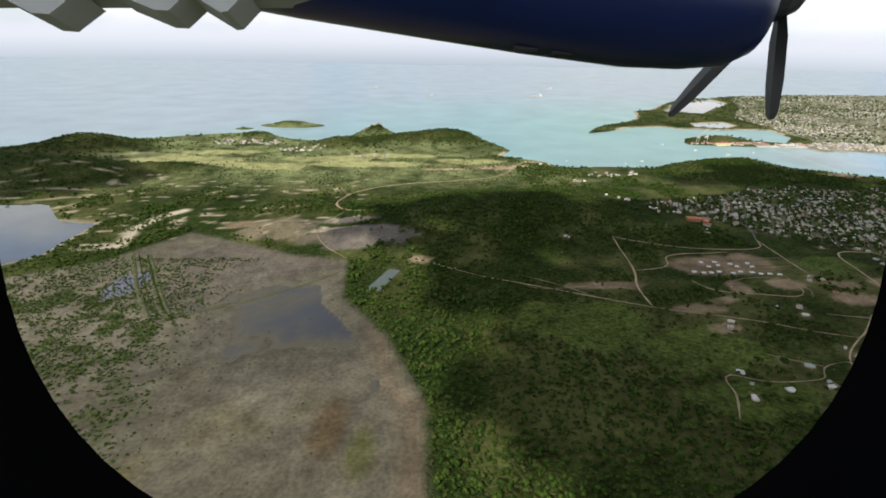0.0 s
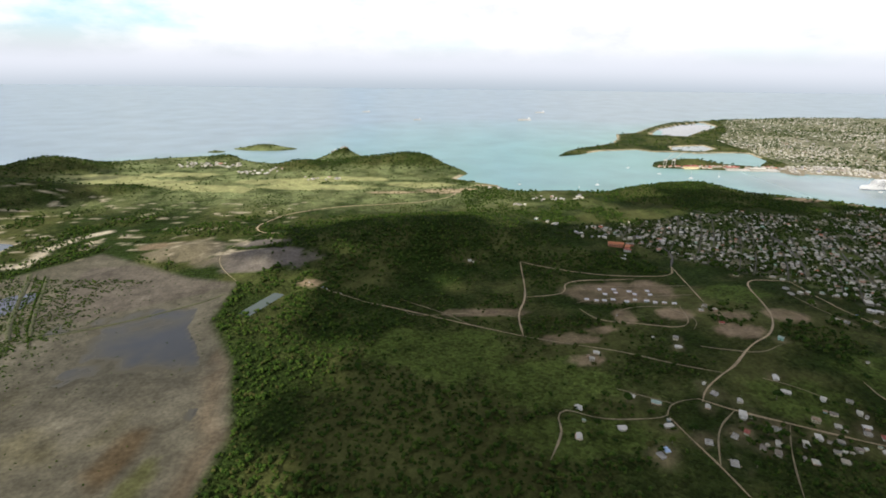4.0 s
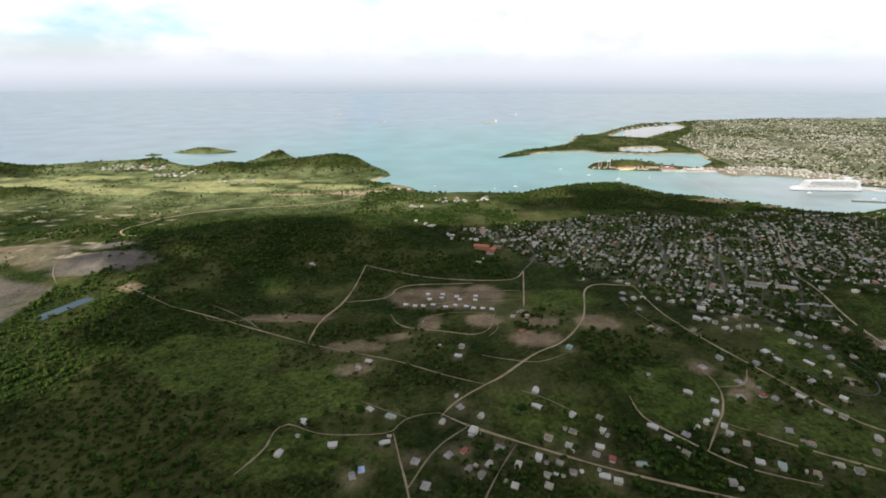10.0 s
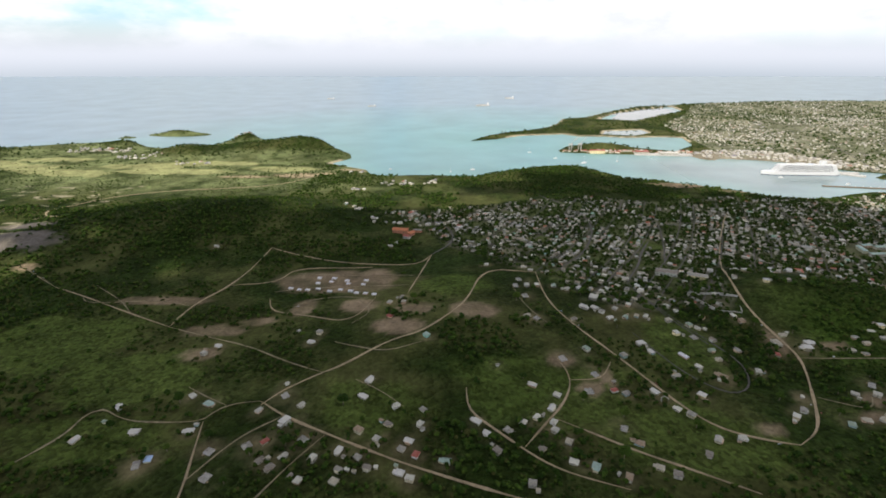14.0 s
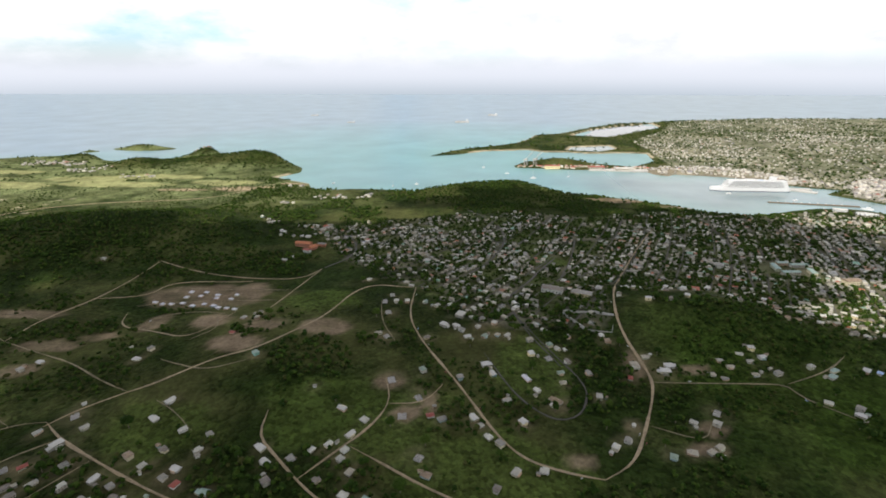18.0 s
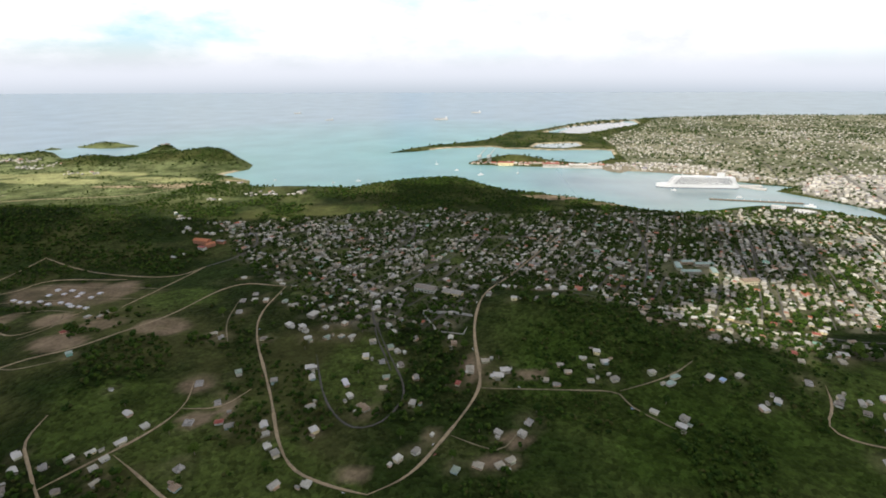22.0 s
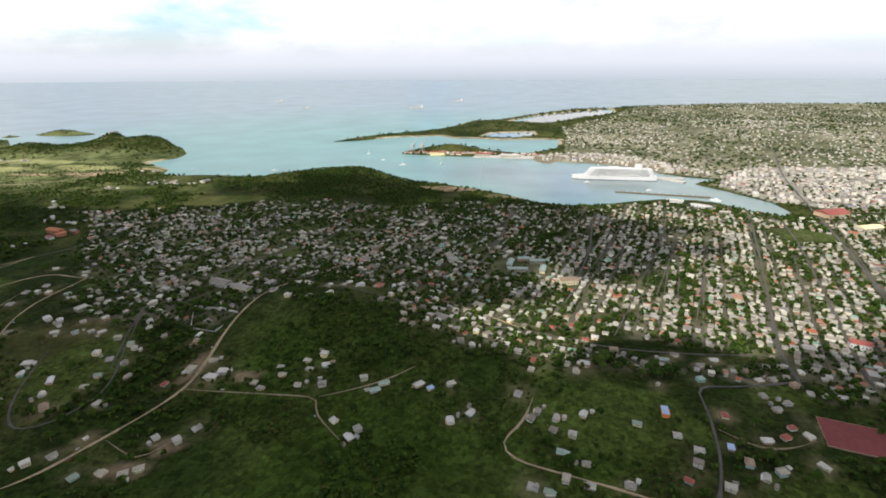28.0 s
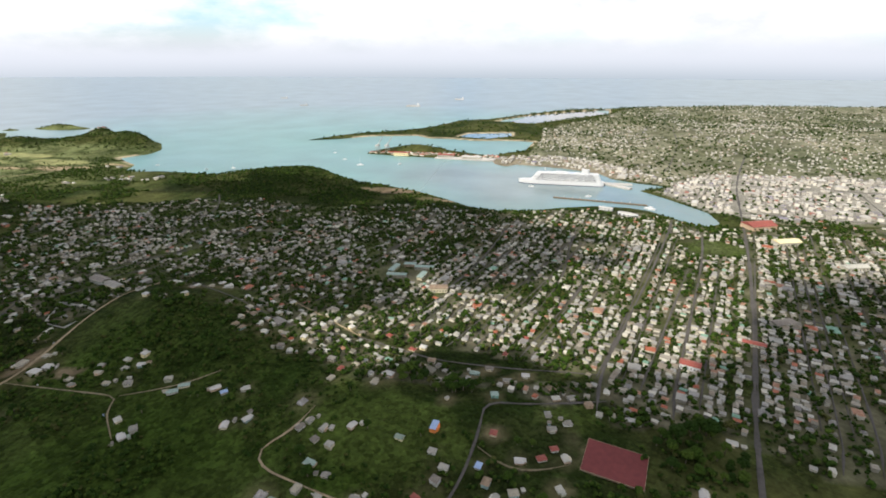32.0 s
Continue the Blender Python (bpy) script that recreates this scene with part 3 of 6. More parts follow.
# ---- roads: name, half width, surface, points ----
ROADS = [
    ("dirt", 3.2, [224, 422, 225, 466, 243, 505, 251, 598]), ("dirt", 2.6, [251, 598, 313, 572, 380, 559, 430, 555, 443, 589]), ("dirt", 2.6, [443, 589, 431, 510, 426, 479]),
    ("dirt", 2.4, [293, 476, 304, 448, 342, 439, 385, 419, 397, 473]), ("dirt", 2.4, [243, 505, 290, 513, 293, 549, 380, 551]), ("dirt", 2.0, [224, 422, 275, 402, 307, 391, 349, 367, 377, 354]),
    ("dirt", 2.4, [224, 422, 175, 445, 105, 479, 64, 496]), ("dirt", 1.9, [64, 496, 37, 513, 4, 533, -12, 552]), ("dirt", 3.0, [343, 322, 353, 337, 377, 354, 390, 361, 419, 388, 449, 403, 474, 441, 486, 475, 496, 519, 513, 537, 539, 533, 555, 532]),
    ("dirt", 2.2, [214, 268, 230, 296, 228, 309, 236, 320, 257, 307, 287, 306, 311, 307, 315, 319, 328, 325, 342, 326]), ("dirt", 2.4, [311, 307, 318, 280, 324, 259, 330, 225]),
    ("dirt", 2.8, [342, 326, 362, 312, 394, 297, 429, 282, 457, 272, 485, 263, 540, 246]), ("dirt", 2.2, [362, 312, 339, 294, 323, 260]), ("dirt", 2.2, [394, 297, 383, 281, 372, 261, 360, 235]),
    ("dirt", 2.4, [481, 338, 482, 318, 497, 305, 515, 289, 529, 278, 543, 271, 570, 262]), ("dirt", 2.4, [515, 289, 530, 308, 548, 331, 557, 355, 550, 378]), ("dirt", 2.4, [590, 376, 579, 356, 556, 353]),
    ("dirt", 2.4, [539, 314, 560, 303, 583, 289, 607, 278, 640, 262]), ("dirt", 2.0, [527, 494, 534, 454, 550, 425]), ("dirt", 1.6, [403, 345, 420, 336, 440, 320]),
    ("dirt", 3.0, [555, 532, 555, 468, 570, 430, 592, 394, 610, 362, 624, 333, 640, 312, 662, 304, 684, 300]), ("dirt", 3.4, [684, 300, 704, 313, 720, 343, 740, 386, 742, 408, 735, 460, 741, 506, 757, 553]),
    ("dirt", 2.8, [757, 553, 790, 625, 837, 714, 870, 770]), ("dirt", 2.2, [741, 393, 780, 392, 809, 391, 833, 391, 835, 378, 848, 366, 857, 358]), ("dirt", 2.0, [833, 391, 871, 405, 889, 419]),
    ("dirt", 1.8, [724, 346, 744, 337, 754, 335, 764, 351]), ("asphalt", 2.0, [650, 481, 671, 431, 693, 387, 687, 362, 677, 349, 662, 346, 640, 370, 620, 420]), ("asphalt", 3.0, [757, 553, 831, 516, 870, 498, 903, 479, 964, 486, 996, 474, 1040, 462, 1142, 470]),
    ("dirt", 1.5, [105, 479, 120, 462, 191, 471, 229, 457]), ("dirt", 1.8, [377, 392, 391, 386, 421, 374, 446, 386]),
    ("dirt", 1.8, [284, 341, 303, 330, 320, 322]), ("dirt", 1.8, [293, 490, 330, 500, 385, 500, 426, 500]), ("dirt", 1.8, [300, 535, 350, 530, 400, 528, 430, 525]), ("dirt", 1.8, [320, 447, 330, 470, 360, 478, 390, 470]), ("dirt", 1.6, [175, 445, 150, 470, 105, 500]), ("dirt", 1.8, [380, 470, 400, 440, 385, 419]),
    ("dirt", 2.6, [880, 535, 928, 507, 964, 486]), ("asphalt", 3.0, [1040, 320, 1059, 356, 1066, 398, 1066, 423, 1095, 426, 1142, 440]), ("dirt", 2.4, [965, 398, 959, 379, 945, 364, 953, 353, 974, 347, 1004, 340, 1040, 330]),
    ("dirt", 2.2, [1066, 385, 1084, 373, 1102, 376, 1117, 383]), ("asphalt", 3.8, [1280, 850, 1234, 712, 1157, 511, 1142, 470, 1135, 430]), ("asphalt", 3.6, [1300, 790, 1274, 697, 1210, 520, 1189, 463, 1180, 430]),
    ("asphalt", 5.0, [1530, 1300, 1429, 1058, 1379, 889, 1327, 716, 1269, 546, 1226, 431, 1195, 330]), ("asphalt", 3.0, [1150, 790, 1136, 718, 1126, 634, 1100, 560]), ("asphalt", 3.0, [1253, 673, 1166, 458]),
    ("asphalt", 3.0, [430, 700, 520, 730, 600, 700, 700, 690, 790, 720, 900, 740, 1050, 770, 1150, 790, 1300, 790, 1420, 800]), ("asphalt", 3.8, [600, 560, 640, 640, 660, 720, 640, 800, 600, 860]), ("asphalt", 3.6, [700, 560, 730, 640, 750, 720]),
    ("asphalt", 3.6, [900, 560, 930, 640, 950, 740, 960, 830]), ("asphalt", 3.6, [1010, 570, 1040, 660, 1060, 770]), ("asphalt", 4.2, [443, 589, 470, 640, 460, 690, 430, 720]), ("asphalt", 3.0, [1226, 600, 1400, 560, 1600, 520]),
    ("asphalt", 3.0, [1327, 716, 1500, 690, 1700, 640]), ("asphalt", 4.0, [1379, 889, 1500, 870, 1800, 830]), ("asphalt", 4.0, [1429, 1058, 1600, 1030, 1900, 1000]), ("asphalt", 4.0, [1600, 1030, 1560, 870, 1500, 690, 1430, 520]), ("asphalt", 4.0, [1300, 1060, 1360, 1200, 1450, 1500, 1500, 1900]),
    ("asphalt", 2.6, [643, 509, 657, 454, 671, 424, 678, 407]), ("asphalt", 4.2, [643, 509, 652, 526, 672, 561, 688, 602, 713, 647]),
    ("sand", 4.5, [-74, 690, -104, 697, -122, 715, -126, 750, -118, 790, -96, 828, -49, 860, 30, 880, 117, 897, 178, 937, 195, 996, 242, 1047]), ("dirt", 1.6, [-89, 545, -125, 585, -140, 630, -104, 697]),
]


def smooth_line(flat, step=6.0):
    """A road's points, rounded at the bends, at even steps."""
    p = np.array(flat, float).reshape(-1, 2)
    for _ in range(3):
        q = [p[0]]
        for a, b in zip(p, p[1:]):
            q += [a * 0.75 + b * 0.25, a * 0.25 + b * 0.75]
        p = np.array(q + [p[-1]])
    s = np.r_[0, np.cumsum(np.hypot(*np.diff(p, axis=0).T))]
    t = np.linspace(0, s[-1], max(3, int(s[-1] / step)))
    return np.stack([np.interp(t, s, p[:, 0]), np.interp(t, s, p[:, 1])], 1)


LINES = [(kind, half, smooth_line(flat)) for kind, half, flat in ROADS]


def near_road(x, y):
    """Distance past the nearest road's edge."""
    d = np.full(x.shape, 1e9)
    for kind, half, p in LINES:
        lo, hi = p.min(0) - 30, p.max(0) + 30
        m = (x > lo[0]) & (x < hi[0]) & (y > lo[1]) & (y < hi[1])
        if m.any():
            d[m] = np.minimum(d[m], edge(p, x[m], y[m], False) - half)
    return d


# houses stand beside the roads
spot = np.array([(x, y) for x, y, kind in PLOTS], float)
for _ in range(6):
    gap = near_road(spot[:, 0], spot[:, 1])
    slope = np.stack([near_road(spot[:, 0] + 0.5, spot[:, 1]) - gap, near_road(spot[:, 0], spot[:, 1] + 0.5) - gap], 1) / 0.5
    slope /= np.linalg.norm(slope, axis=1)[:, None] + 1e-6
    spot += slope * np.clip(1.1 - gap, 0, 1.5)[:, None]
PLOTS = [(round(float(u), 1), round(float(v), 1), kind) for (u, v), (x, y, kind) in zip(spot, PLOTS)]

# ---- where people live ----
TOWN = np.array([(350, 735), (420, 690), (455, 630), (520, 560), (566, 520), (590, 470), (650, 458), (728, 465), (748, 552), (800, 552), (850, 532), (920, 500), (1000, 490), (1100, 475), (1180, 440), (1250, 400), (1500, 380), (1900, 450), (1900, 900), (1420, 830), (1330, 820), (1290, 835),
                 (1240, 870), (1130, 870), (1040, 845), (960, 860), (900, 850), (780, 820), (700, 850), (600, 830), (500, 790)], float)
CITY = np.array([(1345, 900), (1420, 840), (1900, 900), (2400, 1300), (2900, 2200), (2200, 2700), (1750, 2520), (1450, 2250), (1300, 1950), (1120, 1700), (1110, 1500), (1090, 1340), (1070, 1200), (1160, 1180), (1230, 1140), (1290, 1065), (1330, 1045), (1290, 1000)], float)
CENTRE = np.array([(1345, 900), (1400, 850), (1720, 890), (1750, 1120), (1420, 1130), (1330, 1060), (1300, 985)], float)
SLOPE = np.array([(850, 535), (870, 485), (935, 452), (975, 428), (1060, 438), (1140, 462), (1190, 430), (1150, 415), (1085, 436)], float)
HILLSIDE = np.array([(745, 395), (735, 470), (765, 540), (830, 505), (890, 472), (940, 455), (960, 440), (1060, 430), (1055, 350), (960, 300), (760, 290), (720, 310)], float)
GRID = np.array([(1000, 510), (1120, 470), (1180, 440), (1290, 430), (1480, 560), (1480, 800), (1330, 800), (1240, 760), (1100, 730), (1000, 670)], float)
FIELDS = [((-480, 1030), 120, 40), ((-300, 990), 80, 30), ((-370, 985), 55, 18), ((-180, 1060), 90, 25), ((-60, 1090), 90, 20), ((120, 1040), 60, 22), ((-560, 1080), 70, 24), ((-420, 1120), 80, 22), ((-100, 1010), 120, 22)]
BARE = [((160, 985), 42, 20), ((60, 975), 45, 10), ((352, 516), 60, 28), ((385, 455), 18, 16), ((333, 455), 12, 18), ((268, 415), 24, 8), ((272, 380), 14, 7), ((422, 412), 20, 13), ((-4, 540), 14, 8), ((300, 430), 16, 6), ((-230, 660), 30, 14), ((438, 445), 18, 10), ((865, 930), 45, 16), ((950, 890), 30, 9), ((195, 470), 40, 8), ((673, 313), 9, 7), ((777, 408), 12, 3), ((734, 416), 6, 16), ((761, 345), 8, 5), ((750, 326), 9, 4), ((486, 441), 20, 14), ((551, 374), 9, 6), ((568, 346), 9, 6), ((584, 358), 5, 9)]
SANDY = [((165, 985), 34, 14), ((60, 975), 42, 7), ((215, 1000), 20, 8), ((262, 1035), 22, 8)]
QUARRY = [((-185, 638), 52, 36), ((-78, 605), 64, 30), ((-100, 655), 40, 10)]
LAWNS = [((1301, 742), 36, 26), ((1010, 590), 22, 16), ((655, 405), 28, 44), ((1010, 385), 50, 22), ((240, 290), 50, 20), ((420, 320), 40, 25), ((150, 400), 60, 40), ((230, 350), 50, 30), ((1100, 350), 22, 10), ((1120, 420), 20, 10), ((540, 340), 60, 30), ((1330, 640), 22, 16), ((700, 630), 30, 14), ((470, 500), 40, 25), ((620, 300), 50, 30)]
CLEAR = [((-43, 492), 24, 34), ((1134, 390), 24, 19), ((970, 615), 30, 24), ((1301, 742), 34, 26), ((1219, 864), 34, 20), ((400, 660), 24, 12), ((345, 515), 62, 24)]


PORT = np.array([(985, 1195), (1040, 1165), (1110, 1170), (1240, 1090), (1290, 1062), (1330, 1050), (1300, 1120), (1200, 1250), (1080, 1262), (1000, 1240)], float)


def town_streets(poly, turn, bend, gap, first, half):
    """Parallel streets through a quarter, bent like its rows of plots."""
    lo, hi = poly.min(0), poly.max(0)
    c, reach = (lo + hi) / 2, np.hypot(*(hi - lo)) / 2
    for v in np.arange(-reach + first, reach, gap):
        u = np.arange(-reach, reach, 9.0)
        a = radians(turn) + bend * u / reach
        x, y = c[0] + u * np.cos(a) - v * np.sin(a), c[1] + u * np.sin(a) + v * np.cos(a)
        ok = inside(poly, x, y) & (height(x, y)[1] > 18) & ~inside(HILLSIDE, x, y)
        for cx, cy, far_ in ((1301, 742, 40), (972, 615, 34), (1219, 864, 36)):   # round the green, the school and the pavilion
            ok &= np.hypot(x - cx, y - cy) > far_
        runs = np.split(np.arange(len(u)), np.where(np.diff(ok.astype(int)) != 0)[0] + 1)
        for run in runs:
            if ok[run[0]] and len(run) > 6:
                yield x[run], y[run], half


STREET = 3.4   # the gap that a street leaves between two double rows of plots
for k, (x, y, half) in enumerate(town_streets(TOWN, 68, 0.25, 13.8 + STREET, 6.9 + (6.9 + STREET) / 2, 2.4)):
    m = ~inside(GRID, x, y)
    if m.sum() > 6 and k % 3:
        LINES.append(("asphalt", half, smooth_line(np.stack([x[m], y[m]], 1))))
for k, (x, y, half) in enumerate(town_streets(GRID, 70, 0.0, 12.6 + STREET, 6.3 + (6.3 + STREET) / 2, 2.2)):
    if k % 3 == 1:
        continue
    LINES.append(("asphalt", half, smooth_line(np.stack([x, y], 1))))


def blob(spots, x, y, seed):
    """How far each place lies in one of the ragged spots, 0 to 1."""
    r = np.zeros(x.shape)
    n = 0.5 * fractal(x, y, 26, seed)
    for (cx, cy), rx, ry in spots:
        r = np.maximum(r, np.clip((1.15 + n - np.hypot((x - cx) / rx, (y - cy) / ry)) * 5, 0, 1))
    return r


def meadow(x, y):
    """Grass left open between the houses of the western town, 0 to 1."""
    return np.clip((fractal(x, y, 38, 131) - 0.10) * 7, 0, 1) * np.clip((980 - x) / 80, 0, 1)


def town_share(x, y):
    t = inside(TOWN, x, y) & ~inside(HILLSIDE, x, y)
    return t | inside(CITY, x, y) | inside(SLOPE, x, y)


def cover_of(x, y, h, d):
    def c(*v):
        return np.array(v, float)
    n1, n2 = fractal(x, y, 70, 21), fractal(x, y, 24, 31)
    k = np.clip(0.5 + 1.3 * n1 + 0.5 * n2, 0, 1)[..., None]
    col = c(0.019, 0.031, 0.007) * (1 - k) + c(0.059, 0.064, 0.021) * k
    yards = np.zeros(x.shape)
    for hx, hy, kind in PLOTS:
        yards = np.maximum(yards, np.clip(1.5 - np.hypot(x - hx, y - hy) / (9 if kind in 'fB' else 5.5), 0, 1))
    yard = (np.clip(yards, 0, 1) * np.clip(0.45 + 1.2 * n2, 0.05, 0.85))[..., None]
    col = col * (1 - yard) + c(0.18, 0.145, 0.085) * yard
    west = np.clip((880 - x - y * 0.4) / 400, 0, 1) * np.clip((y - 800) / 120, 0, 1) * np.clip(1 - (h - 7) / 8, 0, 1)
    w = (west * np.clip(0.65 + 0.9 * n2, 0, 1))[..., None]
    col = col * (1 - w) + c(0.135, 0.155, 0.066) * w
    town = (town_share(x, y) * np.clip(0.35 + 0.7 * n2, 0, 0.8))[..., None]
    col = col * (1 - town) + c(0.17, 0.155, 0.11) * town
    open_grass = (town_share(x, y) * meadow(x, y) * np.clip(0.75 + 0.5 * n2, 0.4, 0.9))[..., None]
    col = col * (1 - open_grass) + c(0.066, 0.082, 0.026) * open_grass

    def put(mask, colour):
        nonlocal col
        m = mask[..., None]
        col = col * (1 - m) + colour * m
    put(np.clip(signed(HILLSIDE, x, y) / 25, 0, 1) * np.clip(0.6 + 0.9 * n1, 0.15, 0.9), c(0.030, 0.054, 0.008))
    put(blob(LAWNS, x, y, 41) * 0.75, c(0.056, 0.080, 0.017))
    put(blob(FIELDS, x, y, 43) * 0.85, c(0.25, 0.25, 0.11))
    put(blob(BARE, x, y, 47) * np.clip(0.68 + 0.7 * n2, 0.25, 0.9), c(0.205, 0.152, 0.10))
    put(blob(SANDY, x, y, 53) * np.clip(0.75 + 0.6 * n2, 0.3, 0.95), c(0.33, 0.26, 0.16))
    put(blob(QUARRY, x, y, 49) * 0.85, 0.8 * (c(0.15, 0.128, 0.082) * (1 - np.clip((x + 165) / 60, 0, 1))[..., None] + c(0.150, 0.130, 0.118) * np.clip((x + 165) / 60, 0, 1)[..., None]) * (1 - 0.3 * k) + c(0.24, 0.20, 0.14) * 0.3 * k)
    put(inside(PORT, x, y) * 0.8, c(0.22, 0.19, 0.14))
    glade = np.clip(0.5 + 1.6 * fractal(x, y, 160, 79), 0, 1)[..., None]
    # City ground tone is raised as well, standing in for haze.
    put(inside(CITY, x, y) * np.clip(0.6 + 0.6 * n2, 0.3, 0.9), c(0.225, 0.215, 0.148) * glade + c(0.13, 0.138, 0.082) * (1 - glade))
    centre = inside(CENTRE, x, y) * 0.8
    put(centre, c(0.26, 0.245, 0.21))
    # pale sand patches on the plain behind the ponds
    salt = np.clip((fractal(x * 0.45, y, 10, 51) - 0.38) * 8, 0, 1) * ((x < -80) & (y > 600) & (y < 900))
    put(salt * 0.7, c(0.36, 0.31, 0.22))
    s = signed(FLAT, x, y)
    f = np.clip(s / 6, 0, 1)
    west_side = np.clip((-190 - x + 30 * n1) / 60, 0, 1) * np.clip((560 - y) / 80, 0, 1)
    mud = np.clip(0.5 + 0.9 * fractal(x, y, 60, 61), 0, 1)[..., None]
    flat = c(0.150, 0.137, 0.100) * (1 - mud) + c(0.104, 0.096, 0.068) * mud
    pale = west_side[..., None] * np.clip((y - 330) / 120, 0, 1)[..., None] * 0.7
    flat = flat * (1 - pale) + c(0.23, 0.205, 0.15) * pale
    speck = np.clip((fractal(x, y, 13, 67) - 0.02) * 7, 0, 1) * west_side
    flat = flat * (1 - speck[..., None]) + c(0.07, 0.085, 0.035) * speck[..., None]
    brown = np.clip((1 - np.hypot((x + 71) / 16, (y - 278) / 40) + 0.5 * n2) * 2, 0, 0.85)[..., None]
    flat = flat * (1 - brown) + c(0.10, 0.070, 0.036) * brown
    weed = np.clip((1 - np.hypot((x + 49) / 12, (y - 252) / 30) + 0.5 * n2) * 2, 0, 0.8)[..., None]
    flat = flat * (1 - weed) + c(0.10, 0.105, 0.036) * weed
    brim = np.clip(1 - np.abs(s - 14 + 9 * n2) / 15, 0, 1)[..., None] * (x > -60)[..., None]
    flat = flat * (1 - 0.5 * brim) + c(0.16, 0.112, 0.068) * 0.5 * brim
    wet = np.exp(-((x + 112) / 105) ** 2 - ((y - 390) / 85) ** 2)[..., None] * np.clip(0.75 + 0.6 * n2, 0, 1)[..., None]
    flat = flat * (1 - 0.5 * wet) + c(0.055, 0.056, 0.05) * 0.5 * wet
    ochre = np.clip(fractal(x, y, 48, 73) * 2, 0, 1)[..., None] * np.clip((380 - y) / 120, 0, 1)[..., None]
    flat = flat * (1 - 0.6 * ochre) + c(0.12, 0.105, 0.042) * 0.6 * ochre
    grey = (inside(np.array([(-262, 428), (-89, 545), (-150, 590), (-290, 600)], float), x, y) * 0.6)[..., None]
    flat = flat * (1 - grey) + c(0.13, 0.11, 0.092) * grey
    flat = flat * 0.66
    col = col * (1 - f[..., None]) + flat * f[..., None]
    # beaches
    beach = np.clip(1 - np.abs(d - 4) / 7, 0, 1) * ((inside(np.array([(185, 1050), (330, 1050), (330, 980), (250, 1140), (185, 1150)], float), x, y)) | ((y > 1400) & (x > 600)))
    put(np.clip(beach, 0, 1) * 0.9, c(0.50, 0.42, 0.29))
    bank = np.clip(1 - np.abs(edge(POND, x, y) - 3) / 9, 0, 1) * (y < 700)
    put(bank * 0.5, c(0.4, 0.34, 0.24))
    spur = np.clip(1.6 - edge(np.array([(-411, 588), (-366, 591), (-378, 648), (-366, 692), (-343, 722)], float), x, y, False) / 7, 0, 1)
    put(spur * 0.9, c(0.40, 0.35, 0.26))
    # how far plants cover the ground
    leafy = np.clip((col[..., 1] / col[..., 0] - 1.04) / 0.2, 0, 1)
    return np.concatenate([col, leafy[..., None]], -1)


xs = steps((-4800, -1400, 200), (-1400, -520, 20), (-520, 1500, 5), (1500, 2000, 14), (2000, 3000, 40), (3000, 4800, 200))
ys = steps((-1200, 0, 100), (0, 180, 20), (180, 1100, 5), (1100, 1700, 9), (1700, 3000, 30), (3000, 3300, 100))
gx, gy = np.meshgrid(xs, ys)
gz, gd = height(gx, gy)
ground = tagged(sheet("ground", xs, ys, gz, cover_of(gx, gy, gz, gd), M["ground"]), "green and brown coastal land with scrub, fields and salt flats", "ground", kind="structure")

sx = steps((-4800, -900, 150), (-900, 1500, 15), (1500, 4800, 150))
sy = steps((500, 900, 40), (900, 1800, 15), (1800, 4990, 60))
ax_, ay_ = np.meshgrid(sx, sy)
sd = -signed(COAST, ax_, ay_)
shallow = np.clip(1 - sd / 90, 0, 1)[..., None]
bay = np.clip(1 - np.hypot((ax_ - 560) / 1100, (ay_ - 1450) / 950), 0, 1)[..., None] ** 0.7
# Pale grey-blue outside the bay puts distance haze into the sea's colour.
open_sea = np.array([0.18, 0.24, 0.275]) * (1 - bay) + np.array([0.115, 0.255, 0.245]) * bay
# Greyer inner harbour: mirrored cloud light painted into the water colour.
inner = np.clip((ax_ - 760 + 60 * fractal(ax_, ay_, 120, 71)) / 180, 0, 1)[..., None] * (ay_ < 1240)[..., None]
open_sea = open_sea * (1 - 0.6 * inner) + np.array([0.19, 0.215, 0.215]) * 0.6 * inner
seacol = open_sea * (1 - 0.35 * shallow) + np.array([0.11, 0.27, 0.23]) * 0.35 * shallow
calm = np.clip((ax_ - 880) / 160, 0, 1) * np.clip((1260 - ay_) / 60, 0, 1)
sea = tagged(sheet("sea", sx, sy, np.zeros(ax_.shape), np.concatenate([seacol, calm[..., None]], -1), M["sea"]), "turquoise to blue sea and harbour water", "sea", kind="structure")


def pool(name, poly, z, colour, label, mat="pond"):
    p = np.array(poly, float)
    me = bpy.data.meshes.new(name)
    me.from_pydata([(x, y, z) for x, y in p], [], [list(range(len(p)))])
    me.materials.append(M[mat])
    a = me.color_attributes.new("cover", "FLOAT_COLOR", "POINT")
    a.data.foreach_set("color", np.tile([*colour, 1.0], len(p)).astype(np.float32))
    return tagged(new(name, me), label, "pond", kind="structure")


def ring(cx, cy, rx, ry, seed, n=28, turn=0.0):
    rng = np.random.RandomState(seed)
    out = []
    ph = rng.rand(3) * 6.3
    for i in range(n):
        a = 2 * math.pi * i / n
        r = 1 + 0.16 * math.sin(2 * a + ph[0]) + 0.12 * math.sin(3 * a + ph[1]) + 0.06 * math.sin(7 * a + ph[2])
        u, v = rx * r * math.cos(a), ry * r * math.sin(a)
        out.append((cx + u * math.cos(turn) - v * math.sin(turn), cy + u * math.sin(turn) + v * math.cos(turn)))
    return out


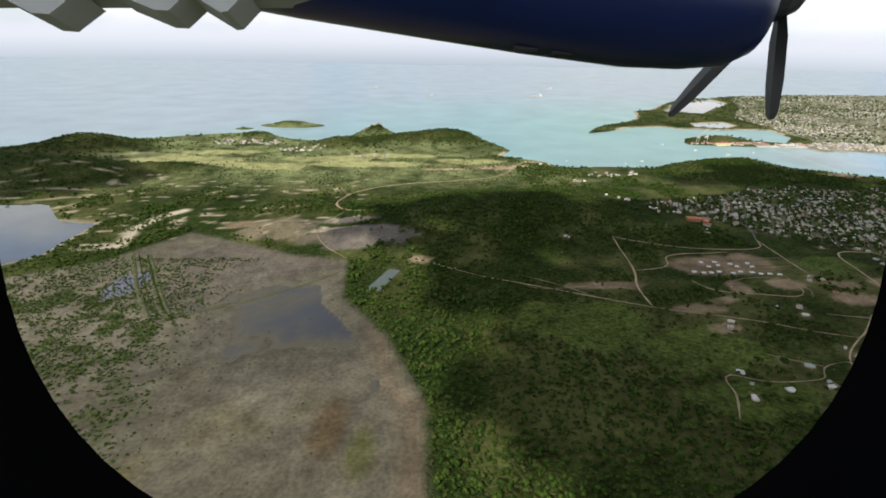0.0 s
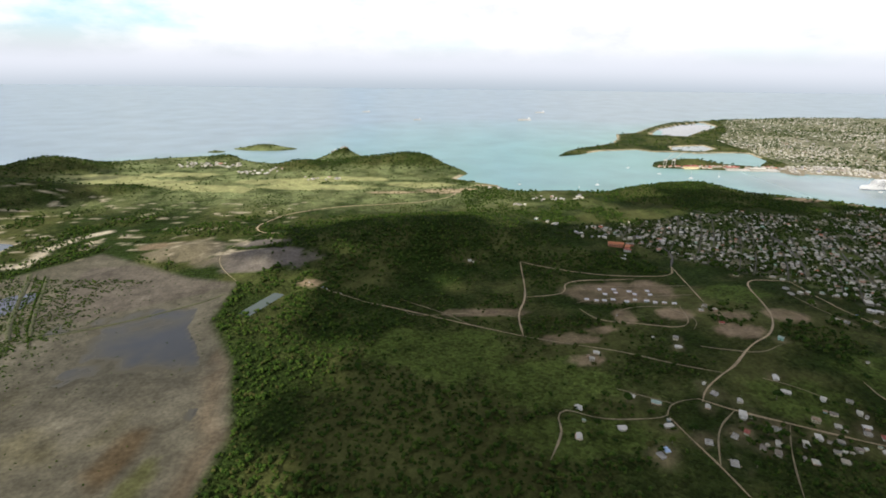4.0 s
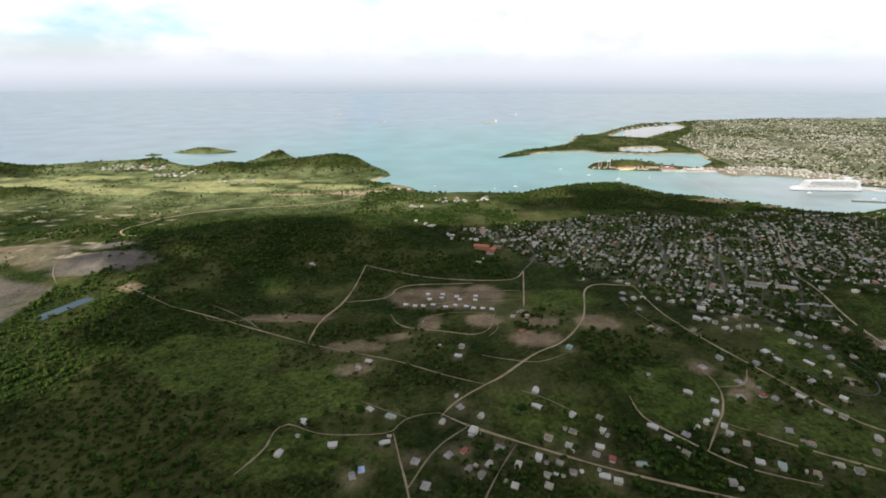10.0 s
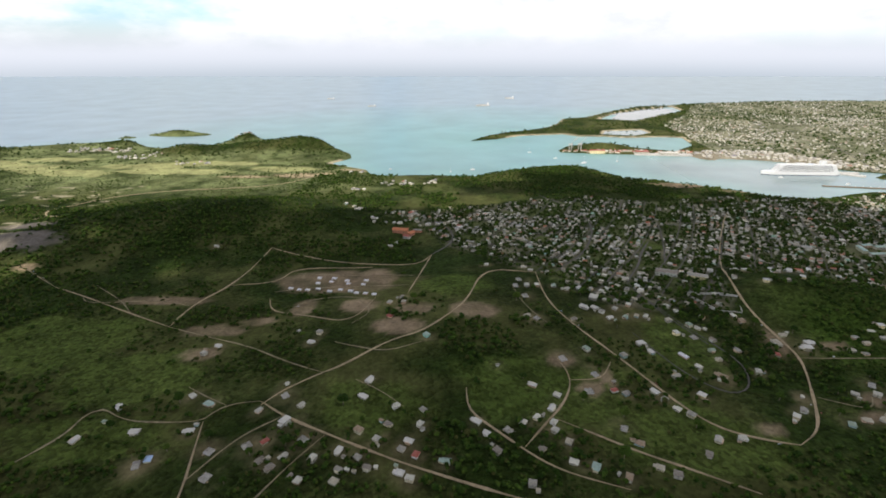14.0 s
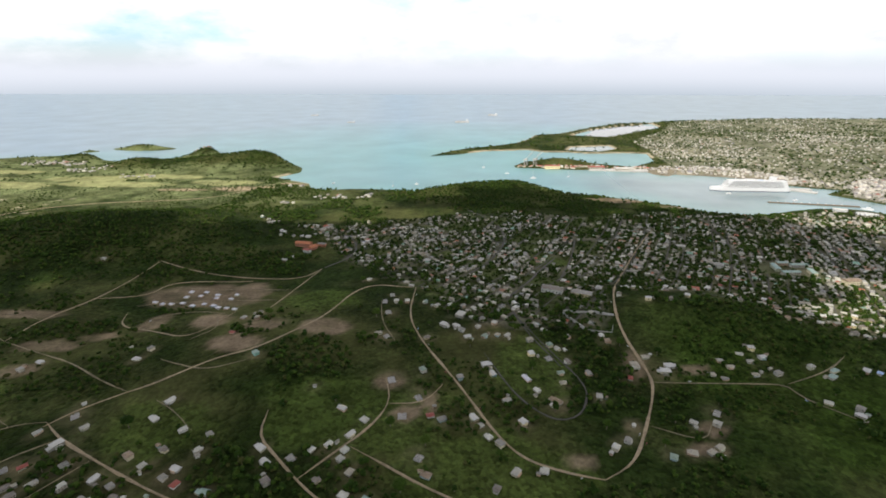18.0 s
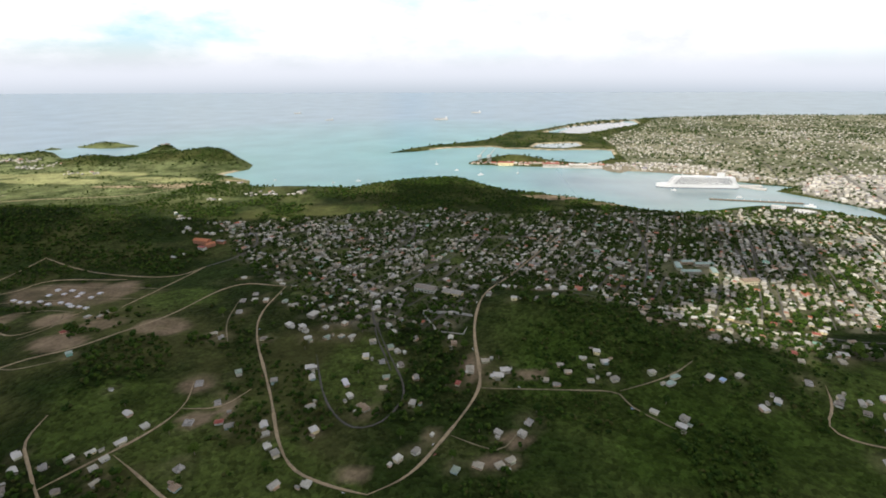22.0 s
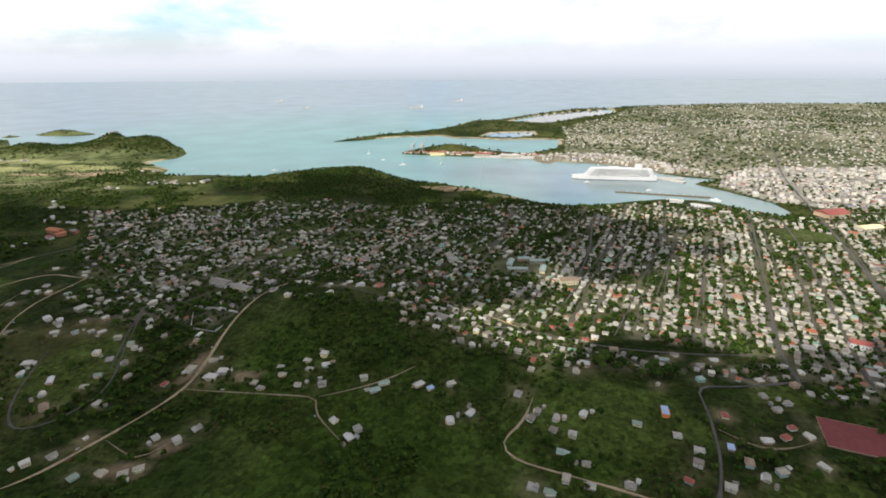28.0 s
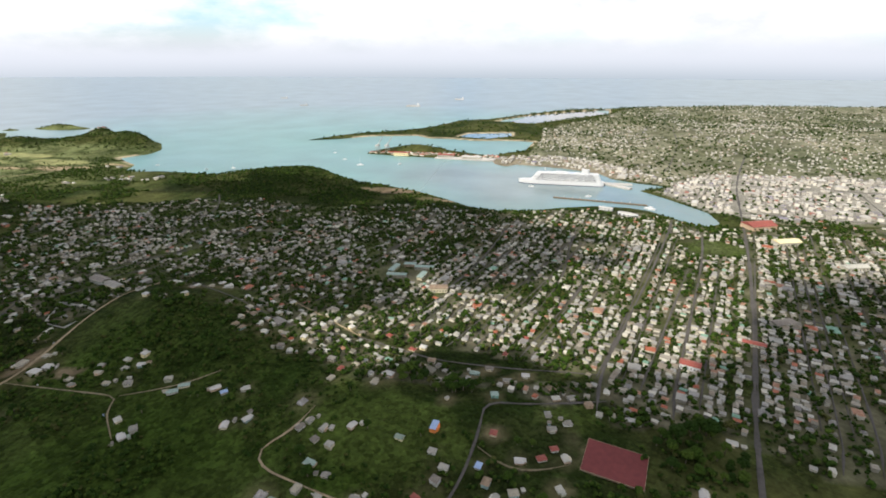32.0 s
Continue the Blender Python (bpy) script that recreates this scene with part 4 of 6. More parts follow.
pool("pond_water", ring(-690, 640, 340, 215, 3), 0.35, (0.09, 0.10, 0.10), "still grey pond mirroring the clouds")
pool("lagoon_water", ring(1180, 2060, 250, 100, 4, turn=0.85), 0.3, (0.14, 0.15, 0.15), "pale grey lagoon behind the coast")
pool("inlet_water", ring(960, 1560, 90, 60, 5), 0.3, (0.12, 0.16, 0.15), "shallow inlet behind the spit")
pgx, pgy = np.meshgrid(np.arange(-270, 10, 5.0), np.arange(310, 530, 5.0))
# Darker with depth; the noise paints in patchy cloud reflections.
deep = (np.clip((0.62 - height(pgx, pgy)[0]) / 0.34 + 0.3 * fractal(pgx, pgy, 34, 83) + 0.35 * fractal(pgx, pgy, 11, 85), 0, 1) ** 0.8)[..., None]
tagged(sheet("salt_pool", np.arange(-270, 10, 5.0), np.arange(310, 530, 5.0), np.full(pgx.shape, 0.62), np.concatenate([np.array([0.068, 0.064, 0.05]) * (1 - deep) + np.array([0.030, 0.034, 0.040]) * deep, deep * 0.6], -1), M["shallow"]), "dark shallow pool fading into the salt flat", "pond", kind="structure")
pool("salt_pool", ring(-312, 485, 40, 62, 7, turn=0.3), 0.56, (0.10, 0.10, 0.12), "dark shallow pool on the salt flat", "shallow")
pool("quarry_pool", ring(-105, 600, 26, 9, 8), 5.2, (0.16, 0.16, 0.18), "grey silt pool beside the quarry")
pool("tank_water", [(-61, 470), (-38, 518), (-25, 514), (-47, 465)], 4.25, (0.045, 0.065, 0.058), "rectangular pale green settling pond")

for kind, half, p in LINES:
    along = np.gradient(p, axis=0)
    along /= np.linalg.norm(along, axis=1)[:, None] + 1e-9
    side = np.stack([-along[:, 1], along[:, 0]], 1)
    wob = (0.28 if kind == "asphalt" else 0.29) * half * (1 + 0.8 * fractal(p[:, 0], p[:, 1], 14, 81))[:, None]
    ends = np.minimum(np.arange(len(p)), np.arange(len(p))[::-1])
    wob = wob * np.clip(0.3 + ends / 4, 0, 1)[:, None]
    rows = [p + side * wob * k for k in (-1, -0.35, 0.35, 1)]
    co = np.concatenate([np.c_[r, height(r[:, 0], r[:, 1])[0] + (0.55 if abs(k) < 0.9 else 0.25)] for r, k in zip(rows, (-1, -0.35, 0.35, 1))])
    n = len(p)
    i = np.arange(n - 1)
    quads = np.concatenate([np.stack([k * n + i, k * n + i + 1, (k + 1) * n + i + 1, (k + 1) * n + i], 1) for k in range(3)])[:, ::-1]
    ob = fill("road", co, quads, M["asphalt" if kind == "asphalt" else "track" if half < 2.3 else "dirt"])
    tagged(ob, "narrow grey asphalt town street" if kind == "asphalt" else "pale unpaved dirt road across the green land", "road", kind="structure")

# ---- makers ----
def part(name, bm, mat, parent=None, label="", smooth=False):
    me = bpy.data.meshes.new(name)
    bm.to_mesh(me)
    bm.free()
    for p in me.polygons:
        p.use_smooth = smooth
    me.materials.append(mat)
    ob = new(name, me)
    if parent is not None:
        ob.parent = parent
    if label:
        ob["label"] = label
    return ob


def box(bm, x0, y0, z0, x1, y1, z1, bevel=0.0):
    v = [bm.verts.new(p) for p in ((x0, y0, z0), (x1, y0, z0), (x1, y1, z0), (x0, y1, z0), (x0, y0, z1), (x1, y0, z1), (x1, y1, z1), (x0, y1, z1))]
    f = [bm.faces.new([v[i] for i in q]) for q in ((3, 2, 1, 0), (4, 5, 6, 7), (0, 1, 5, 4), (1, 2, 6, 5), (2, 3, 7, 6), (3, 0, 4, 7))]
    if bevel:
        edges = {e for face in f for e in face.edges}
        bmesh.ops.bevel(bm, geom=list(edges), offset=bevel, segments=1, affect="EDGES")


def boxes(*rows, bevel=0.0):
    bm = bmesh.new()
    for r in rows:
        box(bm, *r, bevel=bevel)
    return bm


def prism(bm, pts, z0, z1):
    lo, hi = [bm.verts.new((x, y, z0)) for x, y in pts], [bm.verts.new((x, y, z1)) for x, y in pts]
    bm.faces.new(lo[::-1])
    bm.faces.new(hi)
    n = len(pts)
    for i in range(n):
        bm.faces.new([lo[i], lo[(i + 1) % n], hi[(i + 1) % n], hi[i]])


def hip_roof(bm, x0, y0, x1, y1, z, rise, over=0.8, ridge=None, thick=0.18):
    """A hipped roof with an eave; ridge: its length as a share of the long side (1: a gable)."""
    x0, y0, x1, y1 = x0 - over, y0 - over, x1 + over, y1 + over
    w, d = x1 - x0, y1 - y0
    share = max(0.05, 1 - d / w) if ridge is None else ridge
    cx, cy = (x0 + x1) / 2, (y0 + y1) / 2
    a, b = cx - w * share / 2, cx + w * share / 2
    e = [bm.verts.new(p) for p in ((x0, y0, z), (x1, y0, z), (x1, y1, z), (x0, y1, z))]
    u = [bm.verts.new(p) for p in ((x0, y0, z - thick), (x1, y0, z - thick), (x1, y1, z - thick), (x0, y1, z - thick))]
    r0, r1 = bm.verts.new((a, cy, z + rise)), bm.verts.new((b, cy, z + rise))
    for f in ((e[0], e[1], r1, r0), (e[2], e[3], r0, r1), (e[1], e[2], r1), (e[3], e[0], r0), (u[3], u[2], u[1], u[0])):
        bm.faces.new(f)
    for i in range(4):
        bm.faces.new((u[i], u[(i + 1) % 4], e[(i + 1) % 4], e[i]))


def house(w, d, storeys, roof_mat, wall_mat, roof="hip", wing=False, detail=True, porch=False, label="", category="house"):
    """A house on its plot: walls, roof, windows, door and sometimes a porch and a wing."""
    h = 2.5 * storeys
    bm = bmesh.new()
    box(bm, -w / 2, -d / 2, -1.5, w / 2, d / 2, h)
    if wing:
        box(bm, -w / 2 + 0.01 - d * 0.45, -d / 2 + 0.4, -1.5, -w / 2, d * 0.28, 2.7)
    top = part("shed" if category == "shed" else "house", bm, wall_mat)
    tagged(top, label, category, "houses of the town")
    bm = bmesh.new()
    if roof == "flat":
        box(bm, -w / 2 - 0.25, -d / 2 - 0.25, h, w / 2 + 0.25, d / 2 + 0.25, h + 0.35)
        box(bm, -w * 0.18, -d * 0.18, h + 0.35, w * 0.1, d * 0.16, h + 1.5)
    else:
        hip_roof(bm, -w / 2, -d / 2, w / 2, d / 2, h + 0.18, d * 0.30, ridge=1.0 if roof == "gable" else None)
        if roof == "gable":
            for s in (-1, 1):
                v = [bm.verts.new(p) for p in ((s * w / 2, -d / 2, h), (s * w / 2, d / 2, h), (s * w / 2, 0, h + d * 0.30))]
                bm.faces.new(v)
    if wing:
        hip_roof(bm, -w / 2 - d * 0.45, -d / 2 + 0.4, -w / 2 + 0.4, d * 0.28, 2.9, 0.9, over=0.35)
    part("roof", bm, roof_mat, top)
    if detail:
        for s in range(storeys):
            z = 2.5 * s
            spots = [(-w * 0.3, -1), (w * 0.3, -1), (0.0, 1)] + ([(0.0, -1)] if s else [])
            for x, side in spots:
                y = side * d / 2
                part("window", boxes((x - 0.8, y - 0.06, z + 0.9, x + 0.8, y + 0.06, z + 2.0)), M["window"], top)
        part("door", boxes((-0.5, -d / 2 - 0.07, 0, 0.5, -d / 2 + 0.05, 2.1)), M["door"], top)
    if porch:
        bm = bmesh.new()
        box(bm, -w * 0.32, -d / 2 - 2.2, 2.5, w * 0.32, -d / 2, 2.66)
        for x in (-w * 0.3, 0, w * 0.3):
            box(bm, x - 0.1, -d / 2 - 2.1, -1.2, x + 0.1, -d / 2 - 1.9, 2.5)
        box(bm, -w * 0.32, -d / 2 - 2.2, -1.2, w * 0.32, -d / 2, 0.05)
        part("porch", bm, wall_mat, top)
    return top


def shell(w, d):
    """A house begun but not roofed: bare block walls with gaps, on its slab."""
    top = part("house_shell", boxes((-w / 2 - 0.5, -d / 2 - 0.5, -1.2, w / 2 + 0.5, d / 2 + 0.5, 0.1)), M["concrete"])
    for x0, x1, y in ((-w / 2, -w * 0.1, -d / 2), (w * 0.08, w / 2, -d / 2), (-w / 2, w * 0.2, d / 2), (w * 0.3, w / 2, d / 2), (-w / 2, w * 0.05, 0)):
        part("block_wall", boxes((x0, y - 0.1, 0.1, x1, y + 0.1, 2.3)), M["concrete"], top)
    for x, y0, y1 in ((-w / 2, -d / 2 + 0.1, d / 2 - 0.1), (w / 2, -d / 2 + 0.1, d * 0.1), (w * 0.05, -d / 2 + 0.1, d / 2 - 0.1)):
        part("block_wall", boxes((x - 0.1, y0, 0.1, x + 0.1, y1, 2.1)), M["concrete"], top)
    for x, y in ((-w * 0.3, -d * 0.75), (w * 0.4, d * 0.7)):
        b = bmesh.new()
        bmesh.ops.create_icosphere(b, subdivisions=1, radius=1.1, matrix=Matrix.Translation((x, y, -0.2)) @ Matrix.Diagonal((1.4, 1, 0.7, 1)))
        part("rubble_heap", b, M["dirt"], top)
    return tagged(top, "unroofed house shell of grey block walls on a slab", "unfinished house", "houses of the town")

# ---- the town ----

STYLES = {
    "g": [house(9.5, 7.5, 1, M["roof"], M["wall"], label="single-storey rendered house with a weathered sheet roof"), house(11, 7, 1, M["roof"], M["wall"], "gable", porch=True, label="long low house with a gabled sheet roof and porch"),
          house(8, 8, 1, M["roof"], M["wall"], wing=True, label="small house with a hipped sheet roof and side wing"), house(10, 8, 2, M["roof"], M["wall"], label="two-storey rendered house with a hipped roof")],
    "w": [house(10, 8, 1, M["tin"], M["wall"], wing=True, label="house with a bright galvanised hipped roof"), house(12, 7.5, 1, M["tin"], M["wall"], "gable", porch=True, label="long house with a bright galvanised gable roof")],
    "B": [house(14, 10, 2, M["tin"], M["wall"], wing=True, porch=True, label="large two-storey villa with a pale hipped roof"), house(15, 11, 1, M["roof"], M["wall"], wing=True, label="broad bungalow with a wide grey hipped roof")],
    "s": [house(5, 4, 1, M["roof"], M["wall"], "gable", detail=False, label="small sheet-roofed shed beside a house plot", category="shed")],
    "r": [house(10, 7, 1, M["redroof"], M["wall"], label="house with a red sheet roof")],
    "t": [house(10.5, 8, 1, M["teal"], M["wall"], wing=True, label="house with a pale teal sheet roof")],
    "m": [house(10, 8, 2, M["teal"], M["mint"], label="two-storey mint green house on the hillside")],
    "y": [house(9, 7, 1, M["roof"], M["yellow"], "gable", label="cream yellow bungalow with a grey roof")],
    "c": [house(10, 9, 2, M["tin"], M["yellow"], porch=True, label="two-storey cream house with a pale roof")],
    "p": [house(15, 7, 1, M["purple"], M["wall"], "gable", label="long house with a lilac sheet roof")],
    "l": [house(9, 7, 1, M["blue"], M["wall"], label="house with a light blue roof")],
    "o": [house(15, 9, 2, M["blue"], M["orange"], "flat", porch=True, label="orange two-storey house with a blue roof")],
    "e": [house(9, 7, 1, M["purple"], M["wall"], label="identical white estate house with a pale lilac hipped roof")],
    "f": [shell(11, 9)],
}
ALL_LINES = np.concatenate([np.c_[p[:-1], np.diff(p, axis=0)] for kind, half, p in LINES])


def street_turn(x, y):
    """The turn of the nearest street, in degrees."""
    i = np.argmin((ALL_LINES[:, 0] - x) ** 2 + (ALL_LINES[:, 1] - y) ** 2)
    return math.degrees(math.atan2(ALL_LINES[i, 3], ALL_LINES[i, 2]))


SIZE = 0.45   # small plots and small houses
rng = np.random.RandomState(11)
used = []
for x, y, kind in PLOTS:
    if abs(x - 1134) < 20 and abs(y - 390) < 17:
        continue
    pick = STYLES[kind][rng.randint(len(STYLES[kind]))]
    turn = street_turn(x, y) + rng.choice([0, 0, 90, 180]) + rng.uniform(-8, 8)
    if kind == "e":
        turn = -12
    copy_thing(pick, pose(x, y, ground_at(x, y) + 0.3, 0, 0, turn) @ Matrix.Diagonal((*rng.uniform(0.9, 1.12, 2), 0.92, 1)) @ Matrix.Scale(SIZE, 4))
    used.append((x, y))
    if kind in "gwtcBy" and rng.rand() < 0.42:
        a, away = rng.uniform(0, 2 * math.pi), rng.uniform(4.6, 6.0)
        sx0, sy0 = x + away * math.cos(a), y + away * math.sin(a)
        if near_road(np.array([sx0]), np.array([sy0]))[0] > 0.5 and min(math.hypot(sx0 - u, sy0 - v) for u, v, _ in PLOTS) > 4.2:
            copy_thing(STYLES["s"][0], pose(sx0, sy0, ground_at(sx0, sy0) + 0.5, 0, 0, turn + rng.uniform(-15, 15)) @ Matrix.Diagonal((*rng.uniform(0.7, 1.2, 2), 0.85, 1)) @ Matrix.Scale(SIZE, 4))


def grid_plots(poly, dx, dy, turn, keep, seed, bend=0.0, patch=70, rough=0.7, street=0.0):
    """Plots in rows along the streets, unevenly spaced, with gaps."""
    r = np.random.RandomState(seed)
    lo, hi = poly.min(0), poly.max(0)
    c, reach = (lo + hi) / 2, np.hypot(*(hi - lo)) / 2
    u, v = np.meshgrid(np.arange(-reach, reach, dx), np.arange(-reach, reach, dy))
    u = u + r.uniform(-0.34, 0.34, u.shape) * dx + (np.arange(u.shape[0]) % 2)[:, None] * dx / 2
    v = v + (np.arange(v.shape[0]) // 2)[:, None] * street + r.uniform(-0.3, 0.3, v.shape) * dy * (0.8 if street else 1)
    a = radians(turn) + bend * u / reach
    x, y = c[0] + u * np.cos(a) - v * np.sin(a), c[1] + u * np.sin(a) + v * np.cos(a)
    m = inside(poly, x, y) & (r.rand(*x.shape) < keep * np.clip(1.0 + rough * fractal(x, y, patch, seed + 5), 0.1, 1.3))
    return x[m], y[m]


px, py = grid_plots(TOWN, 5.6, 6.9, 68, 0.74, 101, 0.25, 60, 1.1, STREET)
sx_, sy_ = grid_plots(SLOPE, 8.5, 9.5, 20, 0.8, 103)
ex_, ey_ = grid_plots(GRID, 4.9, 6.3, 70, 0.84, 109, 0.0, 40, 1.5, STREET)
old = ~inside(GRID, px, py) & (np.random.RandomState(23).rand(len(px)) < np.clip(signed(TOWN, px, py) / 70, 0.3, 1) * np.where(px < 1000, 0.95, 1.0))
px, py = np.r_[px[old], sx_, ex_], np.r_[py[old], sy_, ey_]
ok = (near_road(px, py) > -0.7) & ~(inside(HILLSIDE, px, py) & ~inside(SLOPE, px, py)) & (blob(CLEAR, px, py, 7) < 0.3)
ok &= (height(px, py)[1] > 14) & (np.random.RandomState(29).rand(len(px)) > 0.92 * meadow(px, py))
px, py = px[ok], py[ok]
pz = height(px, py)[0]
taken = np.array(used)
free = np.array([np.min(np.hypot(taken[:, 0] - a, taken[:, 1] - b)) > 6 for a, b in zip(px, py)])
px, py, pz = px[free], py[free], pz[free]
def quarter(name, x, y, z, seed, size, tall, label, flat=0.25, roofing="roof_far", walling="wall_far"):
    """Far houses of one quarter: walls and hipped or flat roofs, too many to tell apart."""
    r = np.random.RandomState(seed)
    n = len(x)
    w, d, h = r.uniform(0.7, 1.25, n) * size, r.uniform(0.7, 1.1, n) * size * 0.8, 1.4 * r.choice(tall, n)
    grow_ = np.where(r.rand(n) < 0.06, r.uniform(1.5, 2.4, n), 1.0)
    w, d = w * grow_, d * grow_
    a = np.radians(70 + r.choice([0, 90], n) + r.uniform(-9, 9, n))
    isflat = r.rand(n) < flat
    rise = np.where(isflat, 0.02, d * 0.24)
    sx = np.where(isflat, 1.0, np.clip(1 - d / w, 0.05, 1))
    unit = np.array([(-1, -1), (1, -1), (1, 1), (-1, 1)]) / 2

    def ring_at(k, zz, grow=0.0):
        u, v = unit[:, 0][None] * (w + grow)[:, None], unit[:, 1][None] * (d + grow)[:, None]
        return np.stack([x[:, None] + u * np.cos(a)[:, None] - v * np.sin(a)[:, None], y[:, None] + u * np.sin(a)[:, None] + v * np.cos(a)[:, None], np.repeat((z + zz)[:, None], 4, 1)], -1)
    walls = np.concatenate([ring_at(0, np.full(n, -2.0)), ring_at(0, h)], 1).reshape(-1, 3)
    q = np.array([(0, 1, 5, 4), (1, 2, 6, 5), (2, 3, 7, 6), (3, 0, 4, 7)])
    top = fill(name, walls, (np.arange(n)[:, None, None] * 8 + q[None]).reshape(-1, 4), M[walling], smooth=False)
    eave = ring_at(0, h + 0.05, 0.6)
    hw = w * sx / 2
    ridge = np.stack([np.stack([x + s * hw * np.cos(a), y + s * hw * np.sin(a), z + h + 0.05 + rise], -1) for s in (-1, 1)], 1)
    roof = np.concatenate([eave, ridge], 1).reshape(-1, 3)
    t = np.array([(0, 1, 5), (0, 5, 4), (1, 2, 5), (2, 3, 4), (2, 4, 5), (3, 0, 4)])
    rob = fill("roofs", roof, (np.arange(n)[:, None, None] * 6 + t[None]).reshape(-1, 3), M[roofing], smooth=False)
    rob.parent = top
    rob["kind"] = "stuff"
    return tagged(top, label, "houses", kind="stuff")


quarter("far_town_houses", px, py, pz + 0.3, 5, 4.0, [0.8, 0.9, 1, 1.7], "crowded small houses of the town beyond the main street")
cx_, cy_ = grid_plots(CITY, 7.4, 8.4, 65, 0.21, 105, 0.5, 110, 2.4)
ok = (near_road(cx_, cy_) > 4) & (np.random.RandomState(21).rand(len(cx_)) < np.clip((2500 - cy_) / 1000, 0.35, 1)) & ~inside(CENTRE, cx_, cy_) & (height(cx_, cy_)[1] > 10)
cx_, cy_ = cx_[ok], cy_[ok]
quarter("city_houses", cx_, cy_, height(cx_, cy_)[0] + 0.3, 6, 3.5, [0.7, 0.8, 1, 1.4], "scattered pale houses and trees of the far city slopes", 0.35, "roof_city", "wall_city")
dx_, dy_ = grid_plots(CENTRE, 7.8, 8.4, 67, 0.80, 107)
ok = (near_road(dx_, dy_) > 5) & (height(dx_, dy_)[1] > 12)
dx_, dy_ = dx_[ok], dy_[ok]
quarter("centre_blocks", dx_, dy_, height(dx_, dy_)[0] + 0.3, 7, 5.6, [1, 1, 1.6, 2, 2.6, 3.5], "pale flat-roofed blocks of the city centre", 0.65, "roof_city", "wall_city")

wx_, wy_ = grid_plots(PORT, 9.0, 9.5, 20, 0.6, 113)
ok = height(wx_, wy_)[1] > 7
quarter("port_buildings", wx_[ok], wy_[ok], height(wx_[ok], wy_[ok])[0] + 0.3, 12, 6.0, [1, 1, 1.6, 2.2], "pale and red-roofed buildings of the port", 0.4, "roof_city", "wall_city")

# villas on the headlands and the western plain, dock houses on the peninsula
villa, dock = [], []
for k, (cx, cy, rx, ry, count, seed) in enumerate([(405, 1030, 45, 10, 14, 1), (380, 930, 50, 16, 20, 2), (-400, 1225, 75, 26, 60, 3), (-255, 1150, 50, 18, 24, 14), (-100, 1085, 40, 16, 14, 4), (-112, 1392, 22, 12, 16, 5), (300, 880, 12, 6, 4, 6), (330, 745, 14, 8, 5, 7), (372, 700, 22, 10, 8, 8), (455, 690, 30, 14, 14, 9), (270, 1015, 14, 8, 4, 10), (820, 1252, 100, 9, 80, 11), (960, 1243, 60, 8, 40, 12), (1120, 1178, 60, 9, 14, 13)]):
    r = np.random.RandomState(200 + seed)
    for _ in range(count):
        x, y = cx + r.uniform(-1, 1) * rx, cy + r.uniform(-1, 1) * ry
        if height(np.array([x]), np.array([y]))[1][0] < 5:
            continue
        (dock if seed in (5, 11, 12) and r.rand() < 0.65 else villa).append((x, y))
for name, spots, roofing, seed, label in (("villas", villa, "roof_city", 8, "pale villas scattered over the headlands"), ("dock_houses", dock, "roof_dock", 9, "red-roofed houses along the peninsula")):
    vx, vy = np.array(spots).T
    quarter(name, vx, vy, height(vx, vy)[0] + 0.3, seed, 5.0, [1, 1, 1, 1.8], label, 0.1, roofing)
for top in [ob for kind in STYLES.values() for ob in kind]:
    for ob in (*top.children_recursive, top):
        bpy.data.objects.remove(ob)
HOUSE_XY = np.array([(o.matrix_basis.translation.x, o.matrix_basis.translation.y) for o in scene.objects if o.parent is None and o.name.split(".")[0] in ("house", "house_shell")] + list(zip(px, py)) + villa)

# ---- trees and scrub ----
ICO = bmesh.new()
bmesh.ops.create_icosphere(ICO, subdivisions=1, radius=1.0)
ICO_V = np.array([v.co[:] for v in ICO.verts])
ICO_F = np.array([[v.index for v in f.verts] for f in ICO.faces])
ICO.free()
LOW = bmesh.new()
bmesh.ops.create_icosphere(LOW, subdivisions=0, radius=1.0)
bmesh.ops.triangulate(LOW, faces=LOW.faces[:])
if len(LOW.verts) != 12:
    LOW.free()
    LOW = bmesh.new()
    bmesh.ops.create_icosphere(LOW, subdivisions=1, radius=1.0)
LOW_V = np.array([v.co[:] for v in LOW.verts])
LOW_F = np.array([[v.index for v in f.verts] for f in LOW.faces])
LOW.free()


def crown(seed, lobes, squash=0.8, lump=1.0):
    """One crown of uneven leaf clumps round a middle, about 1 across each way."""
    r = np.random.RandomState(seed)
    co, fa = [], []
    for k in range(lobes):
        a, e = r.uniform(0, 6.28), r.uniform(0, 1)
        at = np.array([math.cos(a) * 0.62 * math.sqrt(e), math.sin(a) * 0.62 * math.sqrt(e), 0.45 + 0.45 * (1 - e) + r.uniform(-0.12, 0.12)])
        size = r.uniform(0.34, 0.56) * lump
        v = LOW_V * size * r.uniform(0.72, 1.25, (len(LOW_V), 1)) * (1, 1, squash) + at
        fa.append(LOW_F + sum(len(c) for c in co))
        co.append(v)
    return np.concatenate(co), np.concatenate(fa)


